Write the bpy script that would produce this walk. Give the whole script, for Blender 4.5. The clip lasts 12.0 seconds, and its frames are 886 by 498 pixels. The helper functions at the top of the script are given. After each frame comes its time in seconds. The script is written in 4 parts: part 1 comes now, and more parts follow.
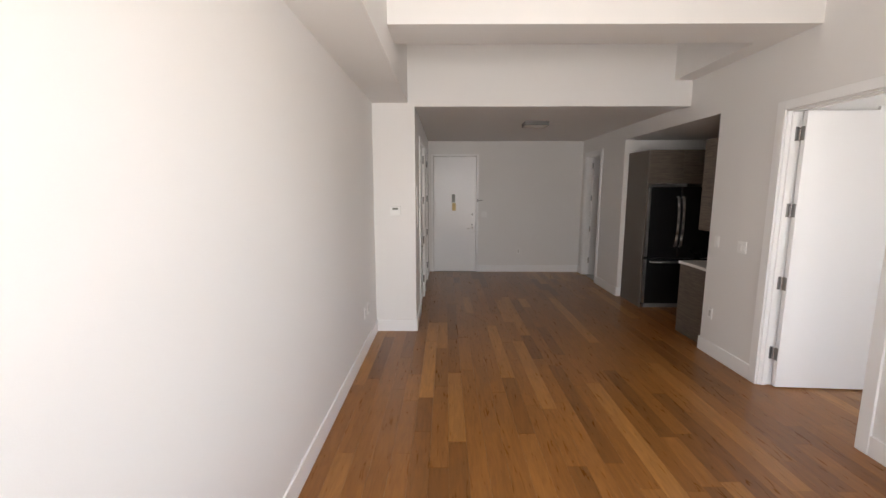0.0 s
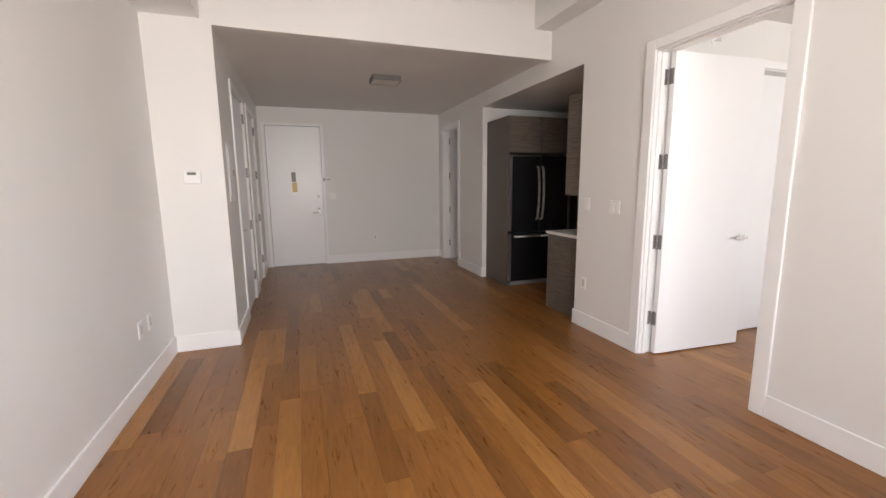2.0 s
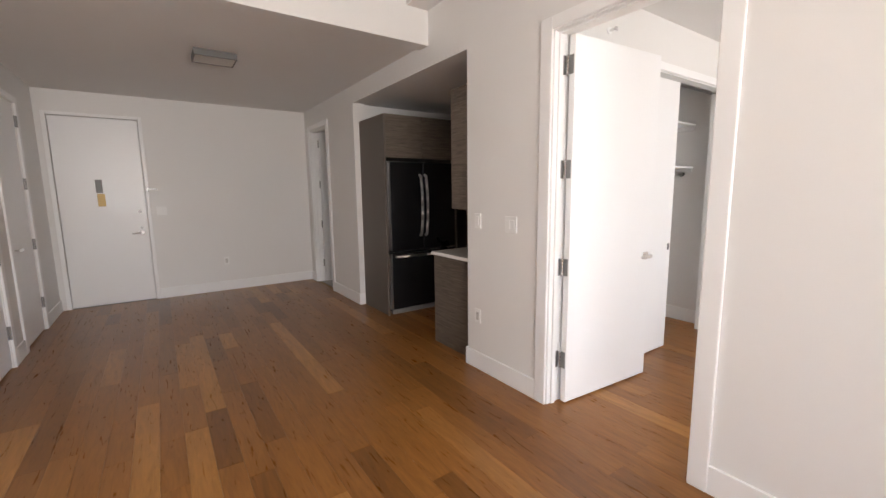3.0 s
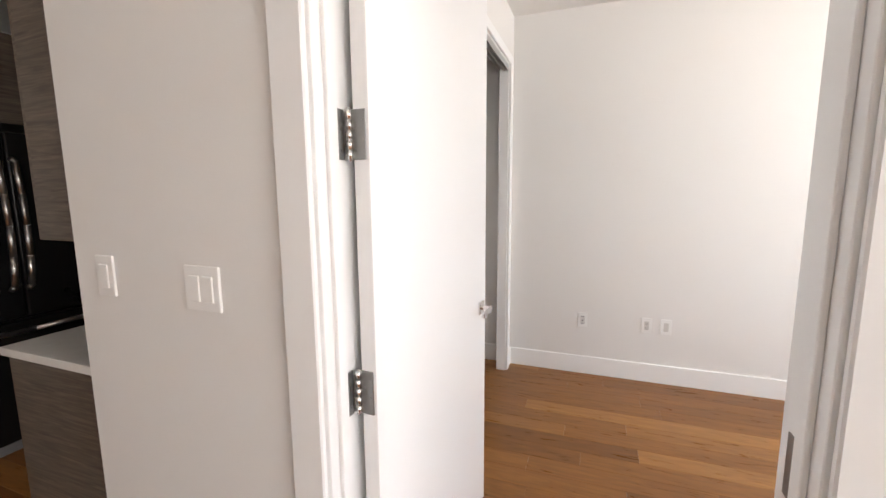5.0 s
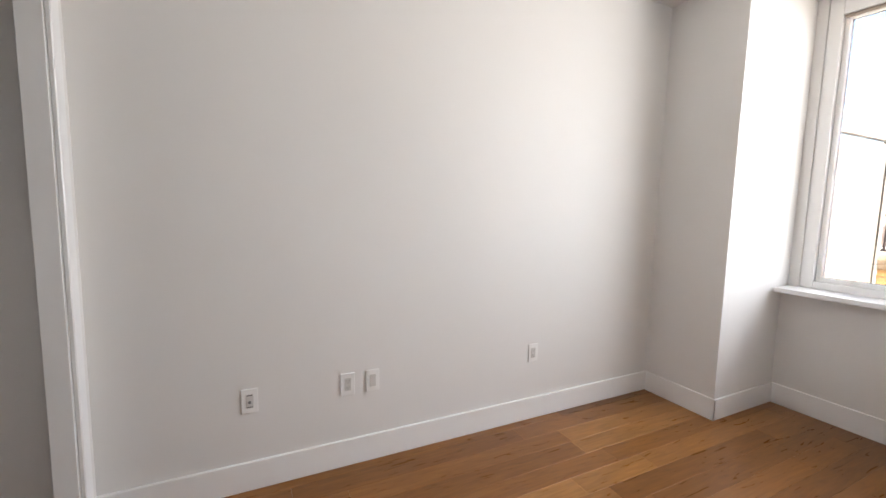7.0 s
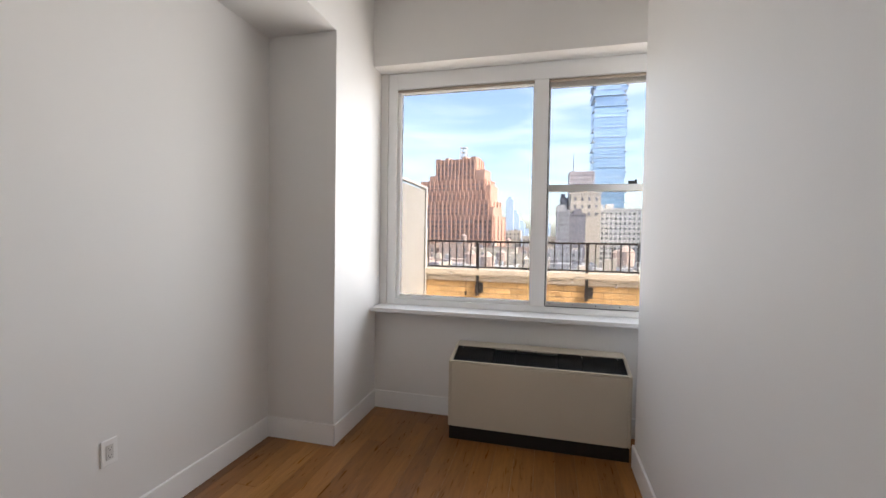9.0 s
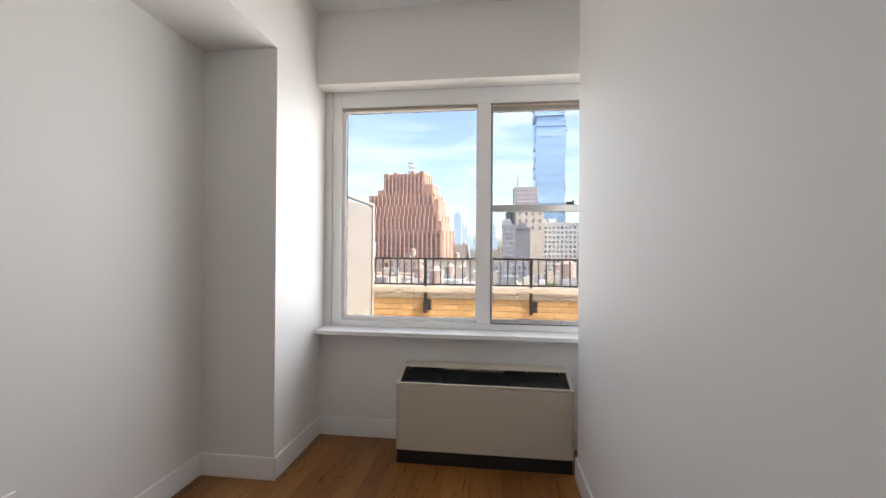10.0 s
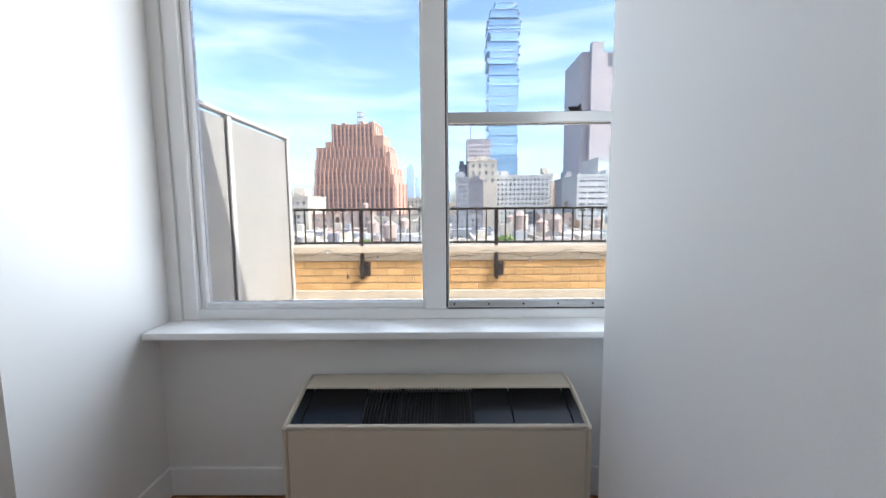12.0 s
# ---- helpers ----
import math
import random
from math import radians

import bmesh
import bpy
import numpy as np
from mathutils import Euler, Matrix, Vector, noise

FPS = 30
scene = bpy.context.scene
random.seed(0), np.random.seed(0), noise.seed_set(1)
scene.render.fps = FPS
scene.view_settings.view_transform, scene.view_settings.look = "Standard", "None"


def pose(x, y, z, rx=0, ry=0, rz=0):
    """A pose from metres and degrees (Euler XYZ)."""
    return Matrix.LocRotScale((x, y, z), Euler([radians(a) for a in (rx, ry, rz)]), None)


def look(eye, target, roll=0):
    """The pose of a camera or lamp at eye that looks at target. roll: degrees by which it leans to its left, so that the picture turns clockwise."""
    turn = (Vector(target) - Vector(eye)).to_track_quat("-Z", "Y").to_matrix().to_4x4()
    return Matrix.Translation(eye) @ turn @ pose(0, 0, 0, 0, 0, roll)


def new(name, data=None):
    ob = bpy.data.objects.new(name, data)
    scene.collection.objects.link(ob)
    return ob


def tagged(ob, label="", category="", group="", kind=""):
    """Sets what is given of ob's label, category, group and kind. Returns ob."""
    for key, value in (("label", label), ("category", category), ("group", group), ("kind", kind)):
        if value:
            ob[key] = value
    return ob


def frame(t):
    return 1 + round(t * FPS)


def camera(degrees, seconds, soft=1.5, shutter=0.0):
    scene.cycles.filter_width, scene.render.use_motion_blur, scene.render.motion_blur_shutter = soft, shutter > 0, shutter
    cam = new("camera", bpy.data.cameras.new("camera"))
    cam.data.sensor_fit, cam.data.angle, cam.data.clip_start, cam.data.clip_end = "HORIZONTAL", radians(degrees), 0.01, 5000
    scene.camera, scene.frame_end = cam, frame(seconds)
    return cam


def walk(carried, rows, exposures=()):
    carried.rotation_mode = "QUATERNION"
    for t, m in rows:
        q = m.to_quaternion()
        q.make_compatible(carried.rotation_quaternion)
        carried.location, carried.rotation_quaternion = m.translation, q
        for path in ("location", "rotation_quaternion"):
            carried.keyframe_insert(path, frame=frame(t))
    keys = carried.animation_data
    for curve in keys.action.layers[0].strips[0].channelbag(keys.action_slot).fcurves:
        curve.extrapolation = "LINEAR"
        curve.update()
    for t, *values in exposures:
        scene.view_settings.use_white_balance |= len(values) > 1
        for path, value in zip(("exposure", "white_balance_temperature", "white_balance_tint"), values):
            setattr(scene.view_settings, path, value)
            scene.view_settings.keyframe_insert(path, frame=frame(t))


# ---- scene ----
cam = camera(94.3, 12.0)
PATH = [
    (0, (0.21, -0.088, 1.769), (0.195, 1.891, 1.48), 0.0),
    (0.5, (0.19, 0.039, 1.744), (0.301, 2.015, 1.454), 0.0),
    (1, (0.238, 0.237, 1.638), (0.473, 2.205, 1.374), -0.3),
    (1.5, (0.295, 0.549, 1.503), (0.742, 2.481, 1.238), -0.5),
    (2, (0.425, 0.904, 1.428), (1.074, 2.77, 1.117), -0.5),
    (2.5, (0.687, 1.292, 1.459), (1.56, 3.067, 1.168), -0.6),
    (2.7, (0.806, 1.449, 1.46), (1.777, 3.174, 1.176), -0.7),
    (4.3, (1.77, 2.596, 1.45), (3.44, 3.666, 1.191), -0.5),
    (4.5, (1.9, 2.693, 1.449), (3.63, 3.664, 1.194), -0.7),
    (5, (2.3, 2.907, 1.452), (4.159, 3.594, 1.181), -0.4),
    (5.5, (2.654, 3.048, 1.439), (4.601, 3.412, 1.166), -0.1),
    (6, (3.008, 3.103, 1.437), (4.99, 3.123, 1.171), -0.1),
    (6.5, (3.419, 3.108, 1.385), (5.355, 2.666, 1.141), 1.2),
    (7, (3.611, 2.975, 1.372), (5.397, 2.1, 1.163), 1.2),
    (7.5, (3.666, 2.818, 1.416), (5.209, 1.561, 1.214), 0.4),
    (7.7, (3.658, 2.763, 1.431), (5.081, 1.372, 1.229), 0.2),
    (9.3, (3.776, 2.714, 1.445), (4.129, 0.746, 1.425), 1.0),
    (9.5, (3.766, 2.719, 1.48), (4.071, 0.742, 1.493), 1.0),
    (10, (3.747, 2.714, 1.482), (3.993, 0.729, 1.491), 0.4),
    (10.5, (3.755, 2.599, 1.422), (3.96, 0.613, 1.312), -0.2),
    (11, (3.76, 2.266, 1.395), (3.911, 0.28, 1.211), -0.7),
    (11.2, (3.746, 2.12, 1.381), (3.88, 0.133, 1.196), -0.9),
    (11.5, (3.775, 1.876, 1.39), (3.841, -0.112, 1.182), -0.8),
    (12, (3.765, 1.415, 1.417), (3.789, -0.573, 1.202), -0.5),
]
walk(cam, [(t, look(eye, target, roll)) for t, eye, target, roll in PATH],
     [(0, 3.93, 6800, 13), (1, 4.15, 6800, 13), (2.5, 4.4, 6850, 14), (4.5, 4.5, 6900, 14), (5.5, 4.3, 6750, 12), (6.5, 4.1, 6650, 12), (7.0, 4.0, 6650, 12), (7.5, 3.72, 6500, 11), (9.5, 3.2, 6650, 12), (10.5, 3.32, 6500, 11), (11.5, 3.4, 6150, 9), (12, 3.25, 5850, 7)])

# ---- world, sun, light ----
SUN_DIR = Vector((-0.85, 0.34, 1.05)).normalized()
world = bpy.data.worlds.new("world")
scene.world = world
world.use_nodes = True
wn = world.node_tree.nodes
wl = world.node_tree.links
sky = wn.new("ShaderNodeTexSky")
sky.sky_type = "NISHITA"
sky.sun_disc = False
sky.sun_elevation = math.asin(SUN_DIR.z)
sky.sun_rotation = math.atan2(SUN_DIR.x, SUN_DIR.y)
sky.dust_density = 2.2
sky.ozone_density = 1.0
# thin high cloud
cloud_at = wn.new("ShaderNodeTexCoord")
cloud_map = wn.new("ShaderNodeMapping")
cloud_map.inputs["Scale"].default_value = (2.0, 2.0, 9.0)
cloud_map.inputs["Rotation"].default_value = (0.0, 0.35, 0.3)
cloud = wn.new("ShaderNodeTexNoise")
cloud.inputs["Scale"].default_value, cloud.inputs["Detail"].default_value, cloud.inputs["Distortion"].default_value = 1.6, 7, 0.8
cloud_ramp = wn.new("ShaderNodeMapRange")
cloud_ramp.inputs["From Min"].default_value, cloud_ramp.inputs["From Max"].default_value = 0.42, 0.78
cloud_ramp.inputs["To Max"].default_value = 0.36
cloud_mix = wn.new("ShaderNodeMix")
cloud_mix.data_type = "RGBA"
cloud_mix.inputs[7].default_value = (6.5, 6.6, 6.8, 1)
wl.new(cloud_at.outputs["Generated"], cloud_map.inputs["Vector"])
wl.new(cloud_map.outputs["Vector"], cloud.inputs["Vector"])
wl.new(cloud.outputs["Fac"], cloud_ramp.inputs["Value"])
wl.new(cloud_ramp.outputs["Result"], cloud_mix.inputs[0])
wl.new(sky.outputs["Color"], cloud_mix.inputs[6])
wl.new(cloud_mix.outputs[2], wn["Background"].inputs["Color"])
wn["Background"].inputs["Strength"].default_value = 0.15
sun_data = bpy.data.lights.new("sun", "SUN")
sun_data.energy, sun_data.angle, sun_data.color = 3.6, radians(0.5), (1.0, 0.93, 0.82)
sun = new("sun", sun_data)
sun.matrix_world = look(SUN_DIR * 40, (0, 0, 0))


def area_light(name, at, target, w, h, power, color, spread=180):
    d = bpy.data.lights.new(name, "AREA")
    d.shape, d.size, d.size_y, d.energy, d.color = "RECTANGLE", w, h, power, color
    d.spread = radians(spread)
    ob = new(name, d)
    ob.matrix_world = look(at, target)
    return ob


# lamps standing in for sky light in the two window openings, and unseen fill lamps added on the deck for sunlit terrace
# bounce
area_light("living_window_light", (0.92, -0.50, 1.77), (0.76, 1.0, 1.72), 2.7, 1.7, 3.8, (0.99, 0.985, 0.98), 125)
for i in range(5):
    lx = 2.90 + 0.48 * i
    area_light("bedroom_window_light", (lx, -0.505, 1.77), (lx + 0.55, 1.0, 1.77), 0.46, 1.72, 0.52, (0.95, 0.98, 1.0), 130)
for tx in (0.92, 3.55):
    area_light("deck_bounce_fill", (tx, -1.80, 0.385), (tx, -1.79, 2.0), 2.5 if tx < 2 else 3.4, 1.9, 6.0 if tx < 2 else 8.0, (1.0, 0.87, 0.72))


# ---- materials ----
def material(name, color, rough=0.5, metal=0.0, var=0.06, scale=3.0, bump=0.0, bump_scale=60.0, stretch=(1, 1, 1), per_object=0.0, spec=0.5, fine=0.5, rv=0.06):
    m = bpy.data.materials.new(name)
    m.use_nodes = True
    nt = m.node_tree
    n, l = nt.nodes, nt.links
    b = n["Principled BSDF"]
    b.inputs["Metallic"].default_value = metal
    b.inputs["Specular IOR Level"].default_value = spec
    co = n.new("ShaderNodeTexCoord")
    mp = n.new("ShaderNodeMapping")
    mp.inputs["Scale"].default_value = stretch
    l.new(co.outputs["Object"], mp.inputs["Vector"])
    big = n.new("ShaderNodeTexNoise")
    big.inputs["Scale"].default_value, big.inputs["Detail"].default_value = scale, 5
    small = n.new("ShaderNodeTexNoise")
    small.inputs["Scale"].default_value, small.inputs["Detail"].default_value = bump_scale, 3
    l.new(mp.outputs["Vector"], big.inputs["Vector"])
    l.new(mp.outputs["Vector"], small.inputs["Vector"])
    mix = n.new("ShaderNodeMix")
    mix.data_type = "FLOAT"
    mix.inputs[0].default_value = fine * 0.5
    l.new(big.outputs["Fac"], mix.inputs[2])
    l.new(small.outputs["Fac"], mix.inputs[3])
    ramp = n.new("ShaderNodeMapRange")
    ramp.inputs["From Min"].default_value, ramp.inputs["From Max"].default_value = 0.25, 0.75
    ramp.inputs["To Min"].default_value, ramp.inputs["To Max"].default_value = 1 - var, 1 + var
    l.new(mix.outputs[0], ramp.inputs["Value"])
    hsv = n.new("ShaderNodeHueSaturation")
    hsv.inputs["Color"].default_value = (*color, 1)
    val = ramp.outputs["Result"]
    if per_object:
        oi = n.new("ShaderNodeObjectInfo")
        r2 = n.new("ShaderNodeMapRange")
        r2.inputs["To Min"].default_value, r2.inputs["To Max"].default_value = 1 - per_object, 1 + per_object
        l.new(oi.outputs["Random"], r2.inputs["Value"])
        mul = n.new("ShaderNodeMath")
        mul.operation = "MULTIPLY"
        l.new(val, mul.inputs[0])
        l.new(r2.outputs["Result"], mul.inputs[1])
        val = mul.outputs[0]
    l.new(val, hsv.inputs["Value"])
    l.new(hsv.outputs["Color"], b.inputs["Base Color"])
    rr = n.new("ShaderNodeMapRange")
    rr.inputs["To Min"].default_value, rr.inputs["To Max"].default_value = max(rough - rv, 0.02), min(rough + rv, 1)
    l.new(big.outputs["Fac"], rr.inputs["Value"])
    l.new(rr.outputs["Result"], b.inputs["Roughness"])
    if bump:
        bp = n.new("ShaderNodeBump")
        bp.inputs["Strength"].default_value, bp.inputs["Distance"].default_value = bump, 0.002
        l.new(small.outputs["Fac"], bp.inputs["Height"])
        l.new(bp.outputs["Normal"], b.inputs["Normal"])
    return m


def plank_material(name, dark, mid, light, rough, axis_scale, spread=1.0, flecks=False):
    """Wood with long grain; each piece takes its own tone and its own stretch of grain."""
    m = bpy.data.materials.new(name)
    m.use_nodes = True
    n, l = m.node_tree.nodes, m.node_tree.links
    b = n["Principled BSDF"]
    co, oi = n.new("ShaderNodeTexCoord"), n.new("ShaderNodeObjectInfo")
    geo = n.new("ShaderNodeNewGeometry")
    add0 = n.new("ShaderNodeMath")
    l.new(oi.outputs["Random"], add0.inputs[0])
    l.new(geo.outputs["Random Per Island"], add0.inputs[1])
    fr = n.new("ShaderNodeMath")
    fr.operation = "FRACT"
    l.new(add0.outputs[0], fr.inputs[0])
    sc = n.new("ShaderNodeVectorMath")
    sc.operation = "SCALE"
    sc.inputs[0].default_value = (37.0, 53.0, 71.0)
    l.new(fr.outputs[0], sc.inputs["Scale"])
    ad = n.new("ShaderNodeVectorMath")
    l.new(co.outputs["Object"], ad.inputs[0])
    l.new(sc.outputs["Vector"], ad.inputs[1])
    mp = n.new("ShaderNodeMapping")
    mp.inputs["Scale"].default_value = axis_scale
    l.new(ad.outputs["Vector"], mp.inputs["Vector"])
    grain = n.new("ShaderNodeTexNoise")
    grain.inputs["Scale"].default_value, grain.inputs["Detail"].default_value, grain.inputs["Distortion"].default_value = 6.0, 7, 1.2
    l.new(mp.outputs["Vector"], grain.inputs["Vector"])
    wave = n.new("ShaderNodeTexNoise")
    wave.inputs["Scale"].default_value, wave.inputs["Detail"].default_value, wave.inputs["Distortion"].default_value = 1.6, 3, 2.5
    l.new(mp.outputs["Vector"], wave.inputs["Vector"])
    tone = n.new("ShaderNodeValToRGB")
    e = tone.color_ramp.elements
    e[0].color, e[1].color = (*dark, 1), (*light, 1)
    for at, f in ((0.22, 0.95), (0.80, 1.06)):
        k = e.new(at)
        k.color = (mid[0] * f, mid[1] * f, mid[2] * f, 1)
    sq = n.new("ShaderNodeMapRange")
    sq.inputs["To Min"].default_value, sq.inputs["To Max"].default_value = 0.5 - 0.5 * spread, 0.5 + 0.5 * spread
    l.new(fr.outputs[0], sq.inputs["Value"])
    l.new(sq.outputs["Result"], tone.inputs["Fac"])
    g1 = n.new("ShaderNodeMapRange")
    g1.inputs["From Min"].default_value, g1.inputs["From Max"].default_value = 0.3, 0.7
    g1.inputs["To Min"].default_value, g1.inputs["To Max"].default_value = (0.84, 1.13) if flecks else (0.6, 1.32)
    l.new(grain.outputs["Fac"], g1.inputs["Value"])
    g2 = n.new("ShaderNodeMapRange")
    g2.inputs["From Min"].default_value, g2.inputs["From Max"].default_value = 0.3, 0.7
    g2.inputs["To Min"].default_value, g2.inputs["To Max"].default_value = 0.9, 1.12
    l.new(wave.outputs["Fac"], g2.inputs["Value"])
    mul = n.new("ShaderNodeMath")
    mul.operation = "MULTIPLY"
    l.new(g1.outputs["Result"], mul.inputs[0])
    l.new(g2.outputs["Result"], mul.inputs[1])
    value = mul.outputs[0]
    if flecks:
        # short dark figure and knots
        mp2 = n.new("ShaderNodeMapping")
        mp2.inputs["Scale"].default_value = (4.0, 0.9, 4.0)
        l.new(ad.outputs["Vector"], mp2.inputs["Vector"])
        fk = n.new("ShaderNodeTexNoise")
        fk.inputs["Scale"].default_value, fk.inputs["Detail"].default_value, fk.inputs["Distortion"].default_value = 2.2, 4, 2.0
        l.new(mp2.outputs["Vector"], fk.inputs["Vector"])
        fr2 = n.new("ShaderNodeMapRange")
        fr2.inputs["From Min"].default_value, fr2.inputs["From Max"].default_value = 0.56, 0.80
        fr2.inputs["To Min"].default_value, fr2.inputs["To Max"].default_value = 1.0, 0.90
        l.new(fk.outputs["Fac"], fr2.inputs["Value"])
        m3 = n.new("ShaderNodeMath")
        m3.operation = "MULTIPLY"
        l.new(value, m3.inputs[0])
        l.new(fr2.outputs["Result"], m3.inputs[1])
        value = m3.outputs[0]
    hsv = n.new("ShaderNodeHueSaturation")
    l.new(tone.outputs["Color"], hsv.inputs["Color"])
    l.new(value, hsv.inputs["Value"])
    l.new(hsv.outputs["Color"], b.inputs["Base Color"])
    rr = n.new("ShaderNodeMapRange")
    rr.inputs["To Min"].default_value, rr.inputs["To Max"].default_value = rough - 0.02, rough + 0.05
    l.new(grain.outputs["Fac"], rr.inputs["Value"])
    l.new(rr.outputs["Result"], b.inputs["Roughness"])
    b.inputs["Specular IOR Level"].default_value = 0.4
    bp = n.new("ShaderNodeBump")
    bp.inputs["Strength"].default_value, bp.inputs["Distance"].default_value = 0.04, 0.001
    l.new(grain.outputs["Fac"], bp.inputs["Height"])
    l.new(bp.outputs["Normal"], b.inputs["Normal"])
    return m


PAINT = material("wall_paint", (0.80, 0.788, 0.77), 0.6, var=0.02, scale=0.7, bump=0.12, bump_scale=220)
CEIL = material("ceiling_paint", (0.80, 0.79, 0.775), 0.8, var=0.02, scale=0.7, bump=0.1, bump_scale=200)
TRIM = material("trim_paint", (0.89, 0.89, 0.885), 0.32, var=0.015, scale=1.5, bump=0.04, bump_scale=120)
DOORP = material("door_paint", (0.87, 0.87, 0.87), 0.3, var=0.015, scale=1.2, bump=0.05, bump_scale=150)
OAK = plank_material("oak_floor", (0.165, 0.065, 0.016), (0.258, 0.106, 0.026), (0.40, 0.19, 0.055), 0.27, (7.0, 0.8, 7.0), 1.0, True)
ZEBRA = plank_material("cabinet_veneer", (0.12, 0.098, 0.078), (0.13, 0.105, 0.084), (0.145, 0.118, 0.094), 0.45, (0.8, 0.8, 14.0))
STEEL = material("brushed_steel", (0.66, 0.65, 0.64), 0.3, 1.0, var=0.02, scale=8, rv=0.02)
NICKEL = material("satin_nickel", (0.27, 0.265, 0.26), 0.35, 1.0, var=0.08, scale=20)
CHROME = material("polished_chrome", (0.78, 0.78, 0.78), 0.12, 1.0, var=0.03)
BLACKSTEEL = material("black_steel", (0.013, 0.0125, 0.014), 0.28, 0.3, var=0.04, scale=2, rv=0.02)
BLACK = material("black_plastic", (0.009, 0.009, 0.010), 0.5, var=0.1, scale=12)
DARKGLASS = material("dark_tile", (0.03, 0.03, 0.032), 0.2, var=0.1, scale=5)
QUARTZ = material("quartz_top", (0.78, 0.77, 0.74), 0.2, var=0.04, scale=25)
CREAM = material("cream_enamel", (0.62, 0.56, 0.46), 0.4, var=0.02, scale=2, bump=0.05, bump_scale=180)
PLATE = material("white_plastic", (0.86, 0.855, 0.84), 0.3, var=0.01)
GREYP = material("grey_plastic", (0.2, 0.2, 0.2), 0.4)
TILE = material("floor_tile", (0.4, 0.39, 0.37), 0.35, var=0.08, scale=6)
DECK = material("terrace_paver", (0.45, 0.42, 0.38), 0.85, var=0.12, scale=2, bump=0.4)
STONE = material("coping_stone", (0.62, 0.52, 0.40), 0.8, var=0.1, scale=3, bump=0.3, bump_scale=40)
BRICK = material("buff_brick", (0.66, 0.40, 0.17), 0.85, var=0.1, scale=9, bump=0.5, bump_scale=90, per_object=0.12)
MORTAR = material("mortar", (0.36, 0.24, 0.14), 0.95, var=0.1, scale=20)
IRON = material("dark_iron", (0.045, 0.035, 0.03), 0.55, 0.3, var=0.2, scale=20)
SCREEN = material("screen_panel", (0.34, 0.315, 0.28), 0.7, var=0.03, scale=1.5)
ZEBRA_SIDE = material("cabinet_side", (0.125, 0.105, 0.088), 0.5, var=0.06, scale=2, stretch=(3, 3, 0.6))
GREYV = material("grey_metal", (0.15, 0.145, 0.14), 0.45, 0.3, var=0.06)
GREYD = material("lcd_grey", (0.25, 0.28, 0.24), 0.3)
BLACKTOP = material("black_gloss_plastic", (0.007, 0.0075, 0.009), 0.2, var=0.06, spec=0.25)
SCREENF = material("screen_frame", (0.55, 0.52, 0.48), 0.5, var=0.03)
ASPH = material("city_ground", (0.12, 0.12, 0.12), 0.9, var=0.3, scale=0.02)
# brown brick, its colour lightened for the haze over the distance
BROWN = material("hazy_brown_brick", (0.50, 0.315, 0.24), 0.9, var=0.1, scale=0.15)
STONEB = material("pale_limestone", (0.5, 0.44, 0.37), 0.85, var=0.1, scale=0.2)
PALEST = material("pale_masonry", (0.55, 0.54, 0.51), 0.85, var=0.08, scale=0.2)
CREAMST = material("cream_masonry", (0.52, 0.46, 0.38), 0.85, var=0.08, scale=0.2)
GREYST = material("grey_masonry", (0.34, 0.34, 0.35), 0.85, var=0.1, scale=0.2)
DARKST = material("dark_masonry", (0.22, 0.21, 0.23), 0.85, var=0.1, scale=0.2)
BRICKST = material("red_masonry", (0.42, 0.32, 0.27), 0.9, var=0.12, scale=0.3)
PINKST = material("pink_concrete", (0.52, 0.46, 0.455), 0.85, var=0.05, scale=0.05)
# dark panes with haze mixed into the colour, so less contrast
DARKWIN = material("hazy_far_window", (0.17, 0.165, 0.175), 0.3, var=0.2, scale=0.5, per_object=0.5)
# blue glass, paled towards the sky to paint in haze
TOWERGL = material("hazy_tower_glass", (0.42, 0.58, 0.76), 0.14, 0.35, var=0.1, scale=0.2, per_object=0.1)
TOWERLN = material("tower_spandrel", (0.52, 0.66, 0.80), 0.4, var=0.05)
BARK = material("bark", (0.12, 0.09, 0.06), 0.9, var=0.2)
LEAF = material("leaves", (0.16, 0.26, 0.05), 0.7, var=0.3, scale=0.6)
# pale blue base colour stands in for distance haze
HAZE = material("far_tower_haze", (0.44, 0.54, 0.65), 0.6, var=0.05, scale=0.02)
BRASSY = material("brass_tape", (0.36, 0.25, 0.10), 0.4, 0.4, var=0.1)


def glass_material():
    m = bpy.data.materials.new("view_dimming_glass")
    m.use_nodes = True
    b = m.node_tree.nodes["Principled BSDF"]
    b.inputs["Transmission Weight"].default_value = 1.0
    b.inputs["Roughness"].default_value = 0.0
    b.inputs["IOR"].default_value = 1.12
    # dark tint added to lower the brightness of the outdoor view
    b.inputs["Base Color"].default_value = (0.215, 0.219, 0.224, 1)
    return m


GLASS = glass_material()


# ---- mesh helpers ----
def box(bm, x0, x1, y0, y1, z0, z1, bevel=0.0, seg=2):
    """Adds a box, with rounded edges where bevel is given."""
    r = bmesh.ops.create_cube(bm, size=1.0, matrix=Matrix.Translation(((x0 + x1) / 2, (y0 + y1) / 2, (z0 + z1) / 2)) @ Matrix.Diagonal((abs(x1 - x0), abs(y1 - y0), abs(z1 - z0), 1)))
    if bevel:
        edges = list({e for v in r["verts"] for e in v.link_edges})
        bmesh.ops.bevel(bm, geom=edges, offset=bevel, segments=seg, affect="EDGES", profile=0.5)


